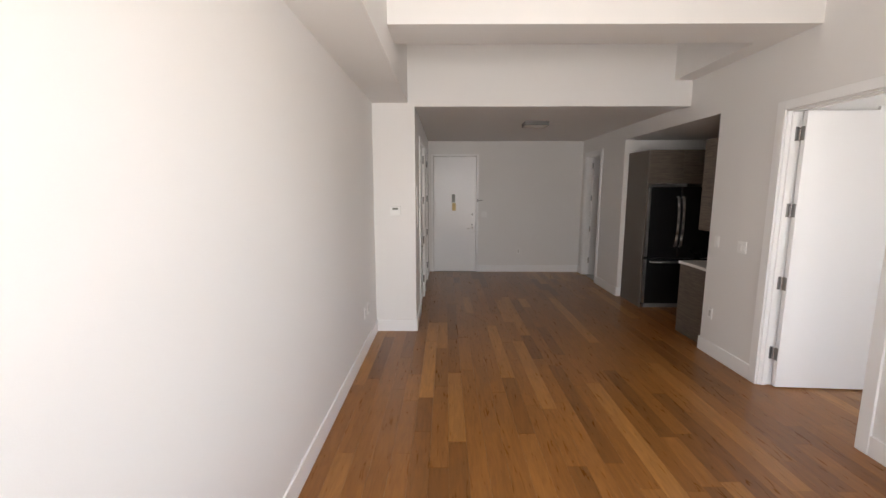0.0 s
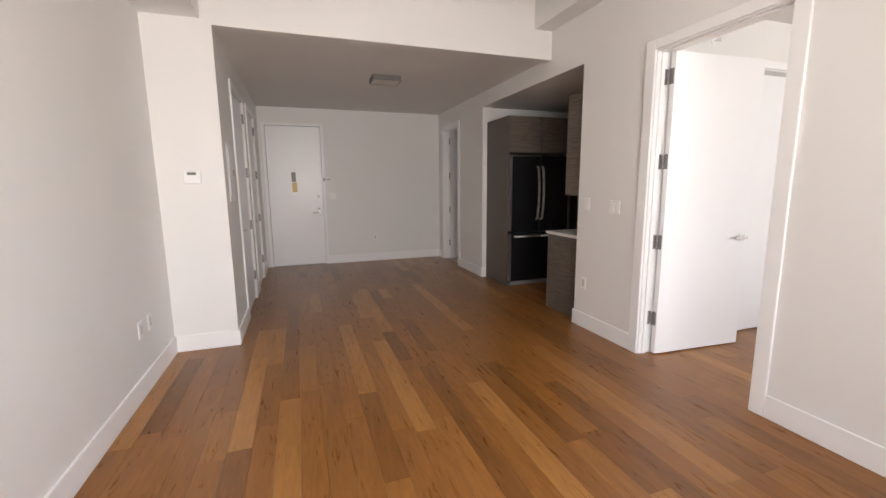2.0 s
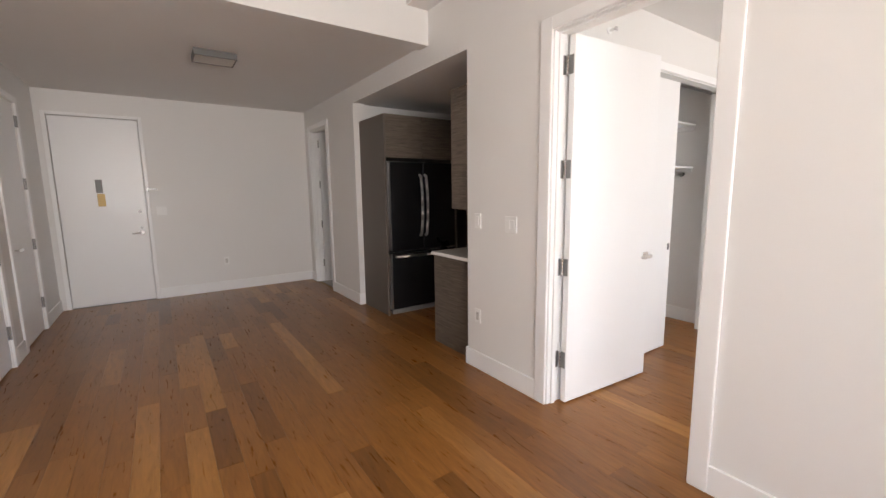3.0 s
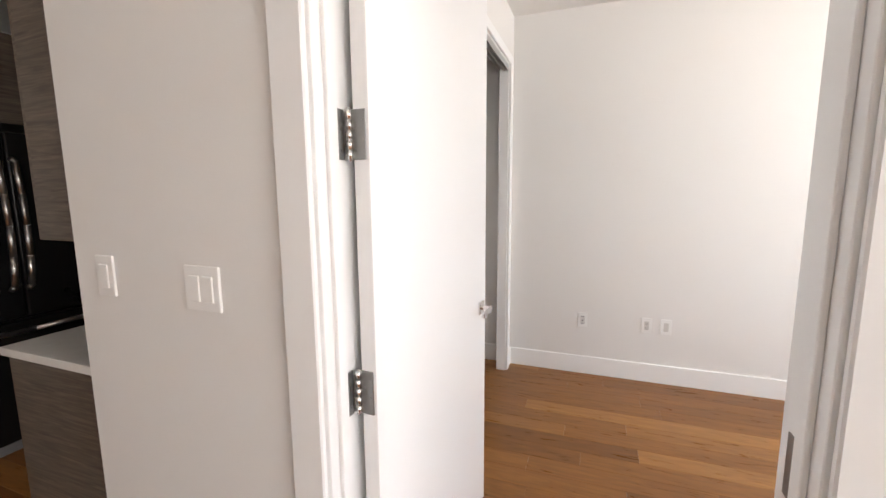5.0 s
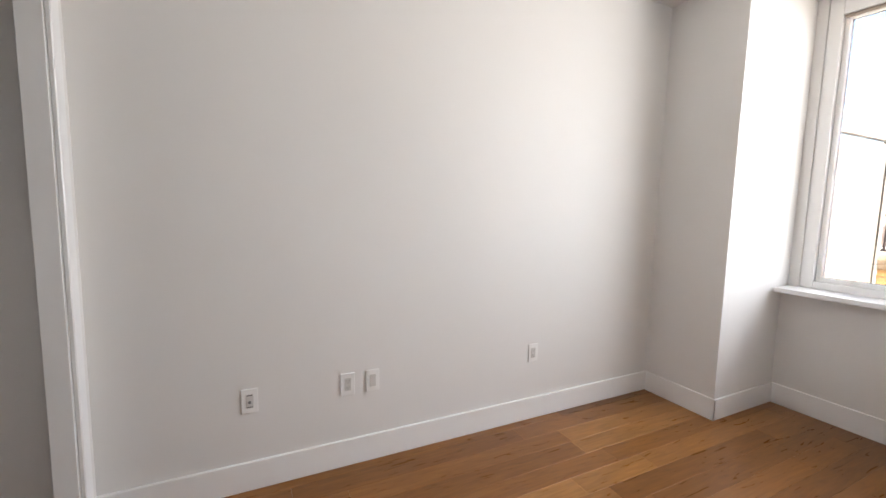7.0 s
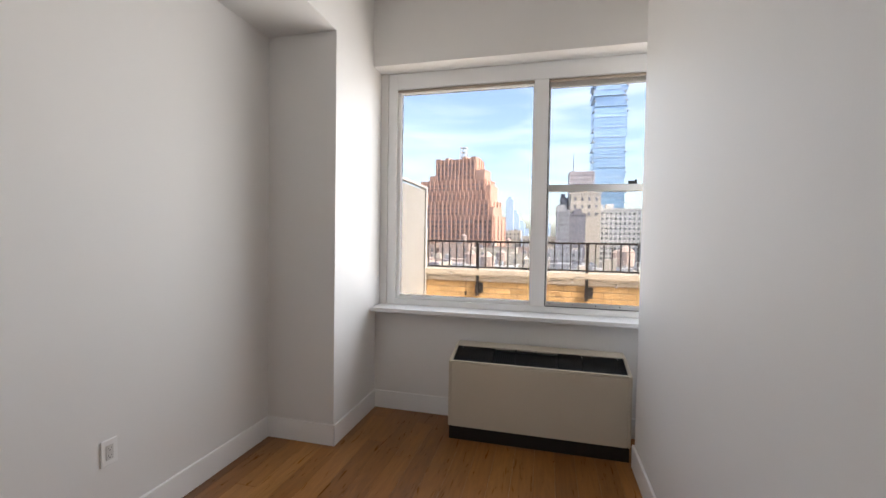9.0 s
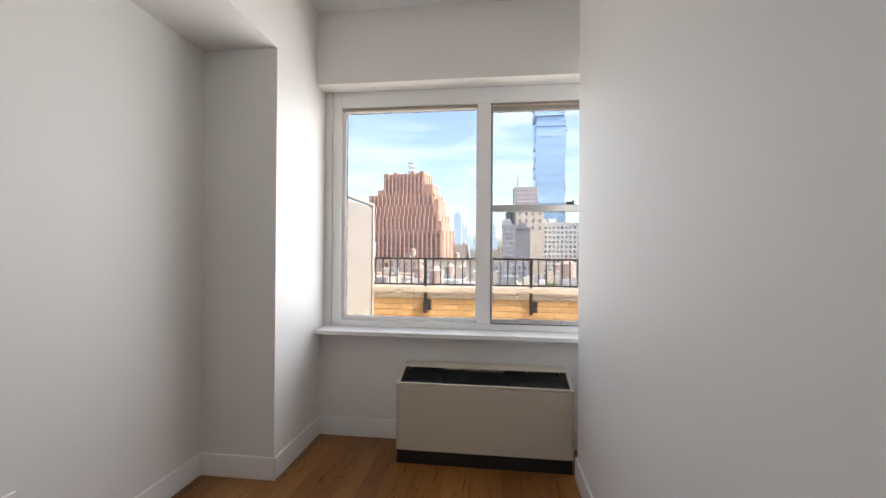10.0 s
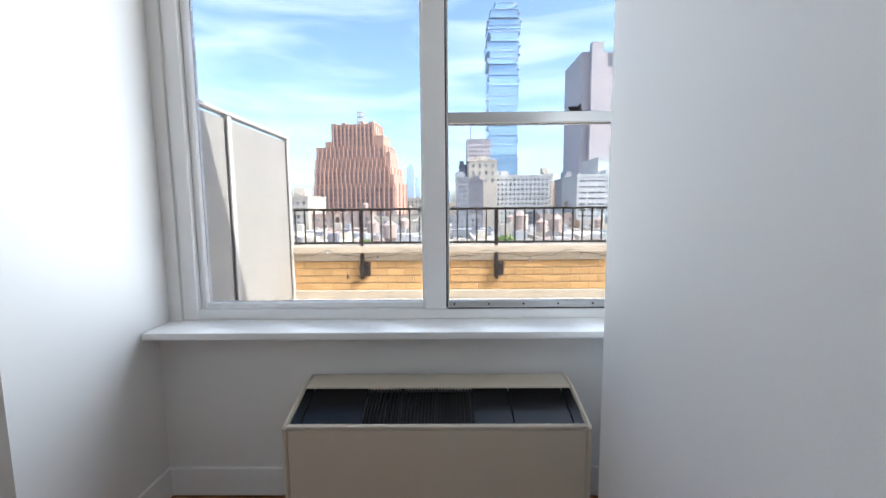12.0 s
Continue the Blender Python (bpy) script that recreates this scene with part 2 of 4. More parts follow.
def cyl(bm, p, q, r, n=16, r2=None):
    """Adds a capped cylinder or cone from p to q."""
    p, q = Vector(p), Vector(q)
    d = q - p
    m = Matrix.Translation((p + q) / 2) @ d.to_track_quat("Z", "Y").to_matrix().to_4x4()
    bmesh.ops.create_cone(bm, cap_ends=True, segments=n, radius1=r, radius2=r if r2 is None else r2, depth=d.length, matrix=m)


def sweep(bm, pts, r, n=10):
    """Adds a round bar along a line of points."""
    for a, b in zip(pts, pts[1:]):
        cyl(bm, a, b, r, n)
    for a in pts[1:-1]:
        bmesh.ops.create_uvsphere(bm, u_segments=n, v_segments=6, radius=r, matrix=Matrix.Translation(a))


def part(name, bm, mat, parent=None, label="", smooth=False):
    me = bpy.data.meshes.new(name)
    bm.to_mesh(me)
    bm.free()
    me.materials.append(mat)
    if smooth:
        for p in me.polygons:
            p.use_smooth = len(p.vertices) <= 4
    ob = new(name, me)
    if parent is not None:
        ob.parent = parent
    return tagged(ob, label) if label else ob


def slab(name, boxes, mat, parent=None, label="", bevel=0.0):
    bm = bmesh.new()
    for b in boxes:
        box(bm, *b, bevel=bevel)
    return part(name, bm, mat, parent, label)


def structure(name, boxes, mat, label, category, bevel=0.0):
    return tagged(slab(name, boxes, mat, None, "", bevel), label, category, kind="structure")


def thing(name, label, category, group="", kind="", at=(0, 0, 0), turn=0.0):
    """An Empty at the thing's base; its parts are built in its own axes."""
    ob = new(name)
    ob.empty_display_size = 0.1
    ob.matrix_basis = pose(*at, 0, 0, turn)
    return tagged(ob, label, category, group, kind)


# ---- large structure ----
H_LIV, H_HALL, H_KIT, H_BED, H_LOW = 3.40, 2.745, 2.543, 3.36, 2.79
WX, EX = -0.66, 3.05          # living room: west wall, east wall
BX, BE = 3.20, 5.66           # bedroom: west face, east wall
HX = -0.16                    # hall: west wall
NY, FY = 4.89, 8.65           # end of the tall room, entrance wall
GY = -0.47                    # inner face of the outer wall
OY = -0.78                    # outer face

structure("wall_west", [(WX - 0.15, WX, OY, NY, 0, 3.55)], PAINT, "smooth white painted living room wall", "wall")
structure("wall_hall_west", [
    (WX - 0.15, HX, NY, NY + 0.14, 0, 3.55), (HX - 0.14, HX, NY + 0.14, 5.68, 0, 2.9), (HX - 0.14, HX, 6.55, 6.98, 0, 2.9),
    (HX - 0.14, HX, 7.80, FY, 0, 2.9), (HX - 0.14, HX, 5.68, 6.55, 2.41, 2.9), (HX - 0.14, HX, 6.98, 7.80, 2.41, 2.9)],
    PAINT, "white painted hall wall with two closet doors", "wall")
structure("closet_backing", [(HX - 0.2, HX - 0.14, 5.5, 8.0, 0, 2.9)], PAINT, "plain wall behind the hall closet doors", "wall")
structure("wall_north", [(HX - 0.2, -0.055, FY, FY + 0.16, 0, 2.9), (0.845, 5.8, FY, FY + 0.16, 0, 2.9), (-0.055, 0.845, FY, FY + 0.16, 2.445, 2.9),
    (-0.055, 0.845, FY + 0.1, FY + 0.16, 0, 2.445)], PAINT, "white painted entrance wall", "wall")
structure("wall_partition", [
    (EX, BX, -0.046, 2.54, 0, 3.55), (EX, BX, 2.54, 3.493, 2.43, 3.55), (EX, BX, 3.493, 4.34, 0, 3.55),
    (EX, BX, 4.34, 6.62, H_KIT, 3.55), (EX, BX, 6.62, 7.62, 0, 2.9), (EX, BX, 7.62, 8.38, 2.42, 2.9), (EX, BX, 8.38, FY, 0, 2.9)],
    PAINT, "white painted partition wall with doorways and a kitchen opening", "wall")
structure("wall_partition_end", [(2.45, EX, -0.046, 0.1, 0, 3.55), (2.45, 2.58, GY, -0.046, 0, 3.55)], PAINT, "short white wall return beside the window", "wall")
structure("wall_bedroom_east", [(BE, BE + 0.15, 0.214, 3.625, 0, 3.55), (BE + 0.02, BE + 0.15, 3.625, 6.82, 0, 3.55)], PAINT, "white painted bedroom wall", "wall")
structure("column", [(5.145, BE + 0.15, OY, 0.214, 0, 3.55)], PAINT, "white painted structural column boxed into the corner", "column")
structure("wall_closet", [(BX, 3.93, 3.55, 3.625, 0, 3.55), (5.508, BE, 3.55, 3.625, 0, 3.55), (3.93, 5.508, 3.55, 3.625, 2.41, 3.55)], PAINT, "white painted wall with a wide closet opening", "wall")
structure("wall_closet_back", [(BX, BE + 0.02, 4.24, 4.335, 0, 2.9), (3.78, 3.90, 3.625, 4.24, 0, 2.6)], PAINT, "plain white closet back wall", "wall")
structure("wall_kitchen_north", [(BX, BE + 0.02, 6.68, 6.82, 0, 2.9)], PAINT, "white painted kitchen end wall", "wall")
structure("wall_bath", [(5.0, 5.1, 6.82, FY, 0, 2.9)], PAINT, "plain bathroom wall", "wall")
structure("wall_outer", [(WX - 0.15, 5.145, OY, GY, -0.3, 0.82), (WX - 0.15, 5.145, OY, GY, 2.79, 3.8), (WX - 0.15, -0.52, OY, GY, 0.83, 2.79),
    (2.35, 2.58, OY, GY, 0.83, 2.79)], PAINT, "outer wall with wide window openings", "wall")
structure("window_header", [(2.58, 5.145, GY, -0.39, 2.79, 3.36)], PAINT, "white dropped header over the bedroom window", "wall")
# unseen upper part of the building outside, its height chosen to shade the near terrace
structure("roof", [(-1.2, 6.2, OY, 9.2, 3.80, 4.6)], DECK, "unseen flat roof that shades the near terrace", "roof")

structure("ceiling_living", [(WX, EX, GY, NY, H_LIV, H_LIV + 0.1)], CEIL, "smooth white living room ceiling", "ceiling")
structure("ceiling_hall", [(HX, EX, NY + 0.14, FY, H_HALL, H_HALL + 0.1)], CEIL, "smooth white lower hall ceiling", "ceiling")
structure("wall_header", [(HX, EX, NY, NY + 0.14, 2.72, 3.55)], PAINT, "white wall above the hall opening", "wall")
structure("soffit_west", [(WX, -0.24, GY, NY, 2.762, H_LIV)], PAINT, "long boxed soffit along the living room wall", "soffit")
structure("ceiling_beam", [(-0.24, EX, 3.24, 3.66, 3.005, H_LIV)], PAINT, "boxed ceiling beam across the living room", "beam")
structure("soffit_east", [(2.838, EX, 3.66, NY, 3.005, H_LIV)], PAINT, "short boxed soffit over the partition", "soffit")
structure("ceiling_kitchen", [(BX, BE + 0.02, 4.335, 6.68, H_KIT, H_KIT + 0.1)], CEIL, "low white kitchen ceiling", "ceiling")
structure("ceiling_bath", [(BX, 5.0, 6.82, FY, 2.5, 2.6)], CEIL, "plain bathroom ceiling", "ceiling")
structure("ceiling_bedroom", [(2.45, BE, GY, 2.2, H_BED, H_BED + 0.1), (BX, BE, 2.2, 3.55, H_LOW, H_BED)], CEIL, "smooth white bedroom ceiling with a lowered part", "ceiling")
structure("soffit_bedroom", [(5.145, BE, 0.214, 2.2, H_LOW, H_BED)], PAINT, "boxed soffit along the bedroom wall", "soffit")
structure("ceiling_closet", [(3.9, BE + 0.02, 3.625, 4.24, 2.5, 2.6)], CEIL, "plain closet ceiling", "ceiling")
structure("subfloor", [(WX - 0.15, BE + 0.15, OY, FY + 0.16, -0.2, -0.016)], MORTAR, "floor slab under the planks", "floor")
structure("floor_bath", [(BX - 0.08, 5.0, 6.82, FY, -0.016, 0.002)], TILE, "grey tiled bathroom floor", "floor")

# baseboards, 0.145 high
BH, BT = 0.145, 0.015


def baseboard(runs, label="white painted baseboard"):
    """Each run: axis, wall plane, side (+1 or -1), from, to."""
    for axis, plane, side, a, b in runs:
        bm = bmesh.new()
        lo, hi = (plane, plane + side * BT) if side > 0 else (plane - BT, plane)
        if axis == "x":
            box(bm, lo, hi, a, b, 0, BH, 0.003, 1)
        else:
            box(bm, a, b, lo, hi, 0, BH, 0.003, 1)
        tagged(part("baseboard", bm, TRIM), label, "baseboard", kind="structure")


baseboard([
    ("x", WX, 1, GY, NY), ("y", NY, -1, WX + BT, HX + BT), ("x", HX, 1, NY + 0.001, 5.60), ("x", HX, 1, 6.64, 6.9), ("x", HX, 1, 7.88, FY),
    ("y", FY, -1, 0.89, EX), ("x", EX, -1, 0.1, 2.462), ("x", EX, -1, 3.571, 4.34), ("x", EX, -1, 6.62, 7.54), ("x", EX, -1, 8.46, FY - BT), ("y", 4.34, 1, EX - BT, EX + 0.06), ("y", 6.62, -1, EX - BT, EX + 0.06),
    ("x", BX, 1, -0.046, 2.46), ("y", -0.046, -1, 2.6, BX + BT), ("x", BE, -1, 0.214, 3.55), ("y", 0.214, 1, 5.145 - BT, BE - BT), ("x", 5.145, -1, GY, 0.214 + BT), ("y", GY, 1, 2.58, 5.14),
    ("x", BE + 0.02, -1, 3.625, 4.24), ("y", 4.24, -1, 3.9, BE), ("y", 3.55, -1, 5.565, BE - BT)])


def casing(name, axis, plane, side, a, b, top, w=0.09, t=0.018, label="white painted door casing"):
    """Flat trim round an opening, three boards."""
    root = thing(name, label, "door trim", kind="structure")
    lo, hi = sorted((plane, plane + side * t))
    for u0, u1, z0, z1 in ((a - w, a, 0, top + w * 0.85), (b, b + w, 0, top + w * 0.85), (a, b, top, top + w * 0.85)):
        bm = bmesh.new()
        if axis == "x":
            box(bm, lo, hi, u0, u1, z0, z1, 0.004, 1)
        else:
            box(bm, u0, u1, lo, hi, z0, z1, 0.004, 1)
        part("board", bm, TRIM, root)


def jamb(name, axis, lo, hi, a, b, top, stop_at, t=0.02):
    """Lining of an opening with a door stop."""
    root = thing(name, "white painted door jamb with a door stop", "door jamb", kind="structure")
    for u0, u1, z0, z1 in ((a, a + t, 0, top), (b - t, b, 0, top), (a + t, b - t, top - t, top)):
        bm = bmesh.new()
        s0, s1 = u0, u1
        if axis == "x":
            box(bm, lo, hi, u0, u1, z0, z1, 0.002, 1)
        else:
            box(bm, u0, u1, lo, hi, z0, z1, 0.002, 1)
        part("lining", bm, TRIM, root)
    d = 0.012
    for u0, u1, z0, z1 in ((a + t, a + t + d, 0, top - t), (b - t - d, b - t, 0, top - t), (a + t + d, b - t - d, top - t - d, top - t)):
        bm = bmesh.new()
        if axis == "x":
            box(bm, stop_at, stop_at + 0.035, u0, u1, z0, z1, 0.002, 1)
        else:
            box(bm, u0, u1, stop_at, stop_at + 0.035, z0, z1, 0.002, 1)
        part("stop", bm, TRIM, root)
    return root


casing("door_trim_bedroom", "x", EX, -1, 2.552, 3.481, 2.418)
casing("door_trim_bedroom_inner", "x", BX, 1, 2.552, 3.481, 2.418, 0.08)
jamb("door_jamb_bedroom", "x", EX + 0.001, BX - 0.001, 2.54, 3.493, 2.43, 3.085)
casing("door_trim_closet_a", "x", HX, 1, 5.68, 6.55, 2.41, 0.075)
casing("door_trim_closet_b", "x", HX, 1, 6.98, 7.80, 2.41, 0.075)
casing("door_trim_bath", "x", EX, -1, 7.62, 8.38, 2.42, 0.08)
jamb("door_jamb_bath", "x", EX + 0.001, BX - 0.001, 7.62, 8.38, 2.42, 3.09)
casing("door_trim_entrance", "y", FY, -1, -0.055, 0.845, 2.445, 0.045, 0.012, "narrow white metal door frame")
casing("closet_trim", "y", 3.55, -1, 3.94, 5.498, 2.40, 0.075)
closet_lining = thing("closet_lining", "white painted closet jamb", "door jamb", kind="structure")
for lining in ((5.49, 5.508, 3.551, 3.624, 0, 2.41), (3.93, 3.948, 3.551, 3.624, 0, 2.41), (3.948, 5.49, 3.551, 3.624, 2.39, 2.41)):
    slab("lining", [lining], TRIM, closet_lining, "", 0.002)


# ---- windows ----
def window(name, x0, x1, xm, z0, z1, y):
    """A fixed pane beside a sliding sash pair; y is the inner face of the frame. x0 is the low end, xm0..xm1 the mullion."""
    root = thing(name, "white metal window with a fixed pane beside a double-hung sash", "window", kind="structure")
    xm0, xm1 = xm
    f = 0.075
    back = y - 0.11

    def bar(nm, a0, a1, b0, b1, ya, yb, mat=TRIM, parent=root, bevel=0.004, label=""):
        bm = bmesh.new()
        box(bm, a0, a1, ya, yb, b0, b1, bevel, 1)
        return part(nm, bm, mat, parent, label)

    bar("frame_side", x1 - f, x1, z0, z1, back, y)
    bar("frame_side", x0, x0 + f, z0, z1, back, y)
    bar("frame_head", x0 + f, x1 - f, z1 - 0.13, z1, back, y - 0.001)
    bar("frame_bottom", x0 + f, x1 - f, z0, z0 + 0.05, back, y - 0.001)
    bar("mullion", xm0, xm1, z0 + 0.05, z1 - 0.13, back, y + 0.006)
    # inner bead of the fixed pane
    b = 0.028
    g0, g1, h0, h1 = xm1, x1 - f, z0 + 0.05, z1 - 0.13
    yb0, yb1 = y - 0.09, y - 0.03
    bar("bead", g1 - b, g1, h0, h1, yb0, yb1)
    bar("bead", g0, g0 + 0.012, h0, h1, yb0, yb1)
    bar("bead", g0 + 0.012, g1 - b, h0, h0 + b, yb0, yb1)
    bar("bead", g0 + 0.012, g1 - b, h1 - b, h1, yb0, yb1)
    pane = bar("pane", g0 + 0.012, g1 - b, h0 + b, h1 - b, y - 0.066, y - 0.060, GLASS, root, 0.0, "glass pane tinted to dim the view outside")
    # no shadow, so daylight enters without the added tint
    pane.visible_shadow = False
    # shade bar under the head
    bar("shade_bar", g0 + 0.004, g1 - 0.004, h1 - 0.022, h1 - 0.003, y - 0.028, y - 0.006, SHADE, root, 0.004, "taupe bottom bar of a raised roller shade")
    bar("shade_bar", x0 + f + 0.004, xm0 - 0.004, h1 - 0.022, h1 - 0.003, y - 0.028, y - 0.006, SHADE, root, 0.004, "taupe bottom bar of a raised roller shade")
    # sashes
    s0, s1 = x0 + f, xm0
    zm = 1.80
    for lo, hi, yy, nm in ((z0 + 0.055, zm + 0.05, y - 0.05, "lower_sash"), (zm, h1, y - 0.095, "upper_sash")):
        bm = bmesh.new()
        w = 0.032
        box(bm, s0, s0 + w, yy, yy + 0.035, lo, hi, 0.003, 1)
        box(bm, s1 - w * 0.5, s1, yy, yy + 0.035, lo, hi, 0.003, 1)
        box(bm, s0 + w, s1 - w * 0.5, yy + 0.001, yy + 0.034, lo, lo + (0.03 if nm == "lower_sash" else 0.045), 0.003, 1)
        box(bm, s0 + w, s1 - w * 0.5, yy + 0.001, yy + 0.034, hi - 0.05, hi, 0.003, 1)
        sash = part(nm, bm, ALU, root, "grey aluminium sash")
        pane = bar("pane", s0 + w, s1 - w * 0.5, lo + 0.03, hi - 0.05, yy + 0.014, yy + 0.02, GLASS, sash, 0.0, "glass pane tinted to dim the view outside")
        pane.visible_shadow = False
    # bottom track with screws
    tr = bar("track", s0, s1, z0 + 0.05, z0 + 0.058, y - 0.05, y - 0.004, ALU, root, 0.002, "grey aluminium track")
    for i in range(7):
        bm = bmesh.new()
        u = s0 + 0.06 + i * (s1 - s0 - 0.1) / 6
        cyl(bm, (u, y - 0.006, z0 + 0.074), (u, y + 0.0, z0 + 0.074), 0.005, 8)
        part("screw", bm, BLACK, tr)
    # dark gaskets of the sliding side
    bar("gasket", xm0 - 0.007, xm0 - 0.001, z0 + 0.06, h1, y - 0.012, y - 0.002, BLACK, root, 0.0, "thin black gasket")
    bar("gasket", s0 + 0.004, s1 - 0.008, z0 + 0.0505, z0 + 0.0555, y - 0.004, y + 0.001, BLACK, root, 0.0, "thin black gasket")
    # sash lock
    bm = bmesh.new()
    u = xm0 - 0.62
    box(bm, u - 0.03, u + 0.03, y - 0.045, y - 0.02, zm + 0.05, zm + 0.06, 0.003, 1)
    box(bm, u - 0.012, u + 0.035, y - 0.04, y - 0.025, zm + 0.06, zm + 0.075, 0.004, 1)
    cyl(bm, (u - 0.02, y - 0.033, zm + 0.06), (u - 0.02, y - 0.033, zm + 0.082), 0.008, 10)
    part("sash_lock", bm, BLACK, root, "dark metal sash lock")
    return root


SHADE = material("shade_fabric", (0.35, 0.29, 0.24), 0.7)
ALU = material("aluminium", (0.55, 0.55, 0.54), 0.35, 0.7, var=0.04, scale=10)
window("window_1", 2.58, 5.085, (3.775, 3.88), 0.855, 2.79, -0.57)
window("window_2", -0.52, 2.35, (0.85, 0.955), 0.855, 2.79, -0.57)
structure("window_jamb", [(5.085, 5.145, -0.69, -0.555, 0.855, 2.79)], PAINT, "white plaster window reveal", "window reveal")
structure("window_sill", [(2.58, 5.140, -0.69, -0.355, 0.822, 0.855)], TRIM, "white painted window sill board", "window sill", 0.004)
structure("window_sill_living", [(-0.52, 2.35, -0.69, -0.36, 0.832, 0.865)], TRIM, "white painted living room window sill", "window sill", 0.004)


# ---- floor planks ----
floor = thing("floor", "satin-finished warm brown oak plank floor", "floor", kind="structure")
plank_cache = {}


def plank_mesh(length, width):
    key = (round(length, 2), round(width, 3))
    if key not in plank_cache:
        hw, hl, c, g = width / 2 - 0.0003, length / 2 - 0.0003, 0.0009, 0.0009
        top = [(-hw + c, -hl + c, 0), (hw - c, -hl + c, 0), (hw - c, hl - c, 0), (-hw + c, hl - c, 0)]
        rim = [(-hw, -hl, -g), (hw, -hl, -g), (hw, hl, -g), (-hw, hl, -g)]
        low = [(x, y, -0.014) for x, y, _ in rim]
        faces = [(0, 1, 2, 3)]
        for i in range(4):
            j = (i + 1) % 4
            faces += [(4 + i, 4 + j, j, i), (8 + i, 8 + j, 4 + j, 4 + i)]
        me = bpy.data.meshes.new("plank")
        me.from_pydata(top + rim + low, [], faces)
        me.materials.append(OAK)
        plank_cache[key] = me
    return plank_cache[key]


def lay_planks(x0, x1, y0, y1, rng):
    """Rows of planks along y, each plank a part of the floor."""
    w = 0.127
    x = x0
    loose = []
    while x < x1 - 0.01:
        ww = min(w, x1 - x)
        y = y0 - rng.uniform(0, 1.2)
        while y < y1:
            ln = rng.choice((0.5, 0.7, 0.9, 1.1, 1.3, 1.5, 1.8))
            a, b = max(y, y0), min(y + ln, y1)
            if b - a > 0.02:
                loose.append((x + ww / 2, (a + b) / 2, round(b - a, 2), ww))
            y += ln
        x += w
    for cx, cy, ln, ww in loose:
        ob = new("plank", plank_mesh(ln, ww))
        ob.location = (cx, cy, 0)
        ob.parent = floor


rng = random.Random(7)
lay_planks(WX, EX, GY, FY, rng)
lay_planks(EX, BE + 0.02, GY, 4.24, rng)
lay_planks(EX, BE + 0.02, 4.335, 6.68, rng)


# ---- doors and their hardware ----
def plate_box(bm, x0, x1, y0, y1, z0, z1, bevel=0.002):
    box(bm, x0, x1, y0, y1, z0, z1, bevel, 2)


def lever_handle(parent, x, z, y, side, way, mat=CHROME, name="handle"):
    """Square rose, neck and flat lever on a door face at y; side -1 or +1 is the way out of the face, way the lever's direction along x."""
    bm = bmesh.new()
    plate_box(bm, x - 0.028, x + 0.028, *sorted((y, y + side * 0.009)), z - 0.028, z + 0.028)
    cyl(bm, (x, y + side * 0.008, z), (x, y + side * 0.05, z), 0.009, 14)
    plate_box(bm, *sorted((x - way * 0.012, x + way * 0.115)), *sorted((y + side * 0.043, y + side * 0.056)), z - 0.011, z + 0.011, 0.003)
    return part(name, bm, mat, parent, "chrome lever on a square rose")


def hinge(parent, z, x=0.0, y=0.0, open_leaf=True, h=0.115):
    """A butt hinge: barrel of five knuckles and two leaves."""
    bm = bmesh.new()
    for i in range(5):
        cyl(bm, (x, y, z - h / 2 + i * h / 5 + 0.001), (x, y, z - h / 2 + (i + 1) * h / 5 - 0.001), 0.0075, 12)
    cyl(bm, (x, y, z - h / 2 - 0.004), (x, y, z + h / 2 + 0.004), 0.0045, 10)
    ob = part("hinge", bm, CHROME, parent, "satin nickel butt hinge", True)
    for u0, u1, v0, v1 in ((-0.044, -0.003, 0.012, 0.0175), (0.003, 0.007, -0.042, -0.004)) if open_leaf else ((-0.03, 0.03, 0.002, 0.006),):
        bm = bmesh.new()
        plate_box(bm, x + u0, x + u1, y + v0, y + v1, z - h / 2, z + h / 2, 0.0015)
        for k in (-0.036, -0.012, 0.012, 0.036):
            if u1 - u0 > 0.02:
                cyl(bm, (x + (u0 + u1) / 2 + (0.01 if k in (-0.036, 0.012) else -0.01), y + v0 - 0.0015, z + k), (x + (u0 + u1) / 2 + (0.01 if k in (-0.036, 0.012) else -0.01), y + v0 + 0.001, z + k), 0.004, 8)
            else:
                cyl(bm, (x + u0 - 0.0015, y - 0.023 + (0.01 if k in (-0.036, 0.012) else -0.01), z + k), (x + u0 + 0.001, y - 0.023 + (0.01 if k in (-0.036, 0.012) else -0.01), z + k), 0.004, 8)
        part("leaf", bm, NICKEL, ob)
    return ob


HZ = (2.225, 1.588, 0.95, 0.31)


def swing_door(name, label, at, turn, width, height, hand=1, lever_z=0.96, hinges=True):
    """A flush door leaf along its own x from the pin; its face looks to -y and its thickness lies behind."""
    root = thing(name, label, "door", at=at, turn=turn)
    bm = bmesh.new()
    box(bm, 0.008, width, 0.0, 0.044, 0.012, height, 0.0025, 2)
    leaf = part("leaf", bm, DOORP, root)
    lever_handle(leaf, width - 0.068, lever_z, 0.0, -1, -1)
    lever_handle(leaf, width - 0.068, lever_z, 0.044, 1, -1)
    bm = bmesh.new()
    plate_box(bm, width - 0.0005, width + 0.0015, 0.010, 0.034, lever_z - 0.05, lever_z + 0.05, 0.0008)
    box(bm, width, width + 0.009, 0.015, 0.029, lever_z - 0.012, lever_z + 0.012, 0.003, 1)
    part("latch", bm, NICKEL, leaf, "steel latch plate")
    if hinges:
        for z in HZ:
            hinge(root, z, 0.0, 0.049)
    return root


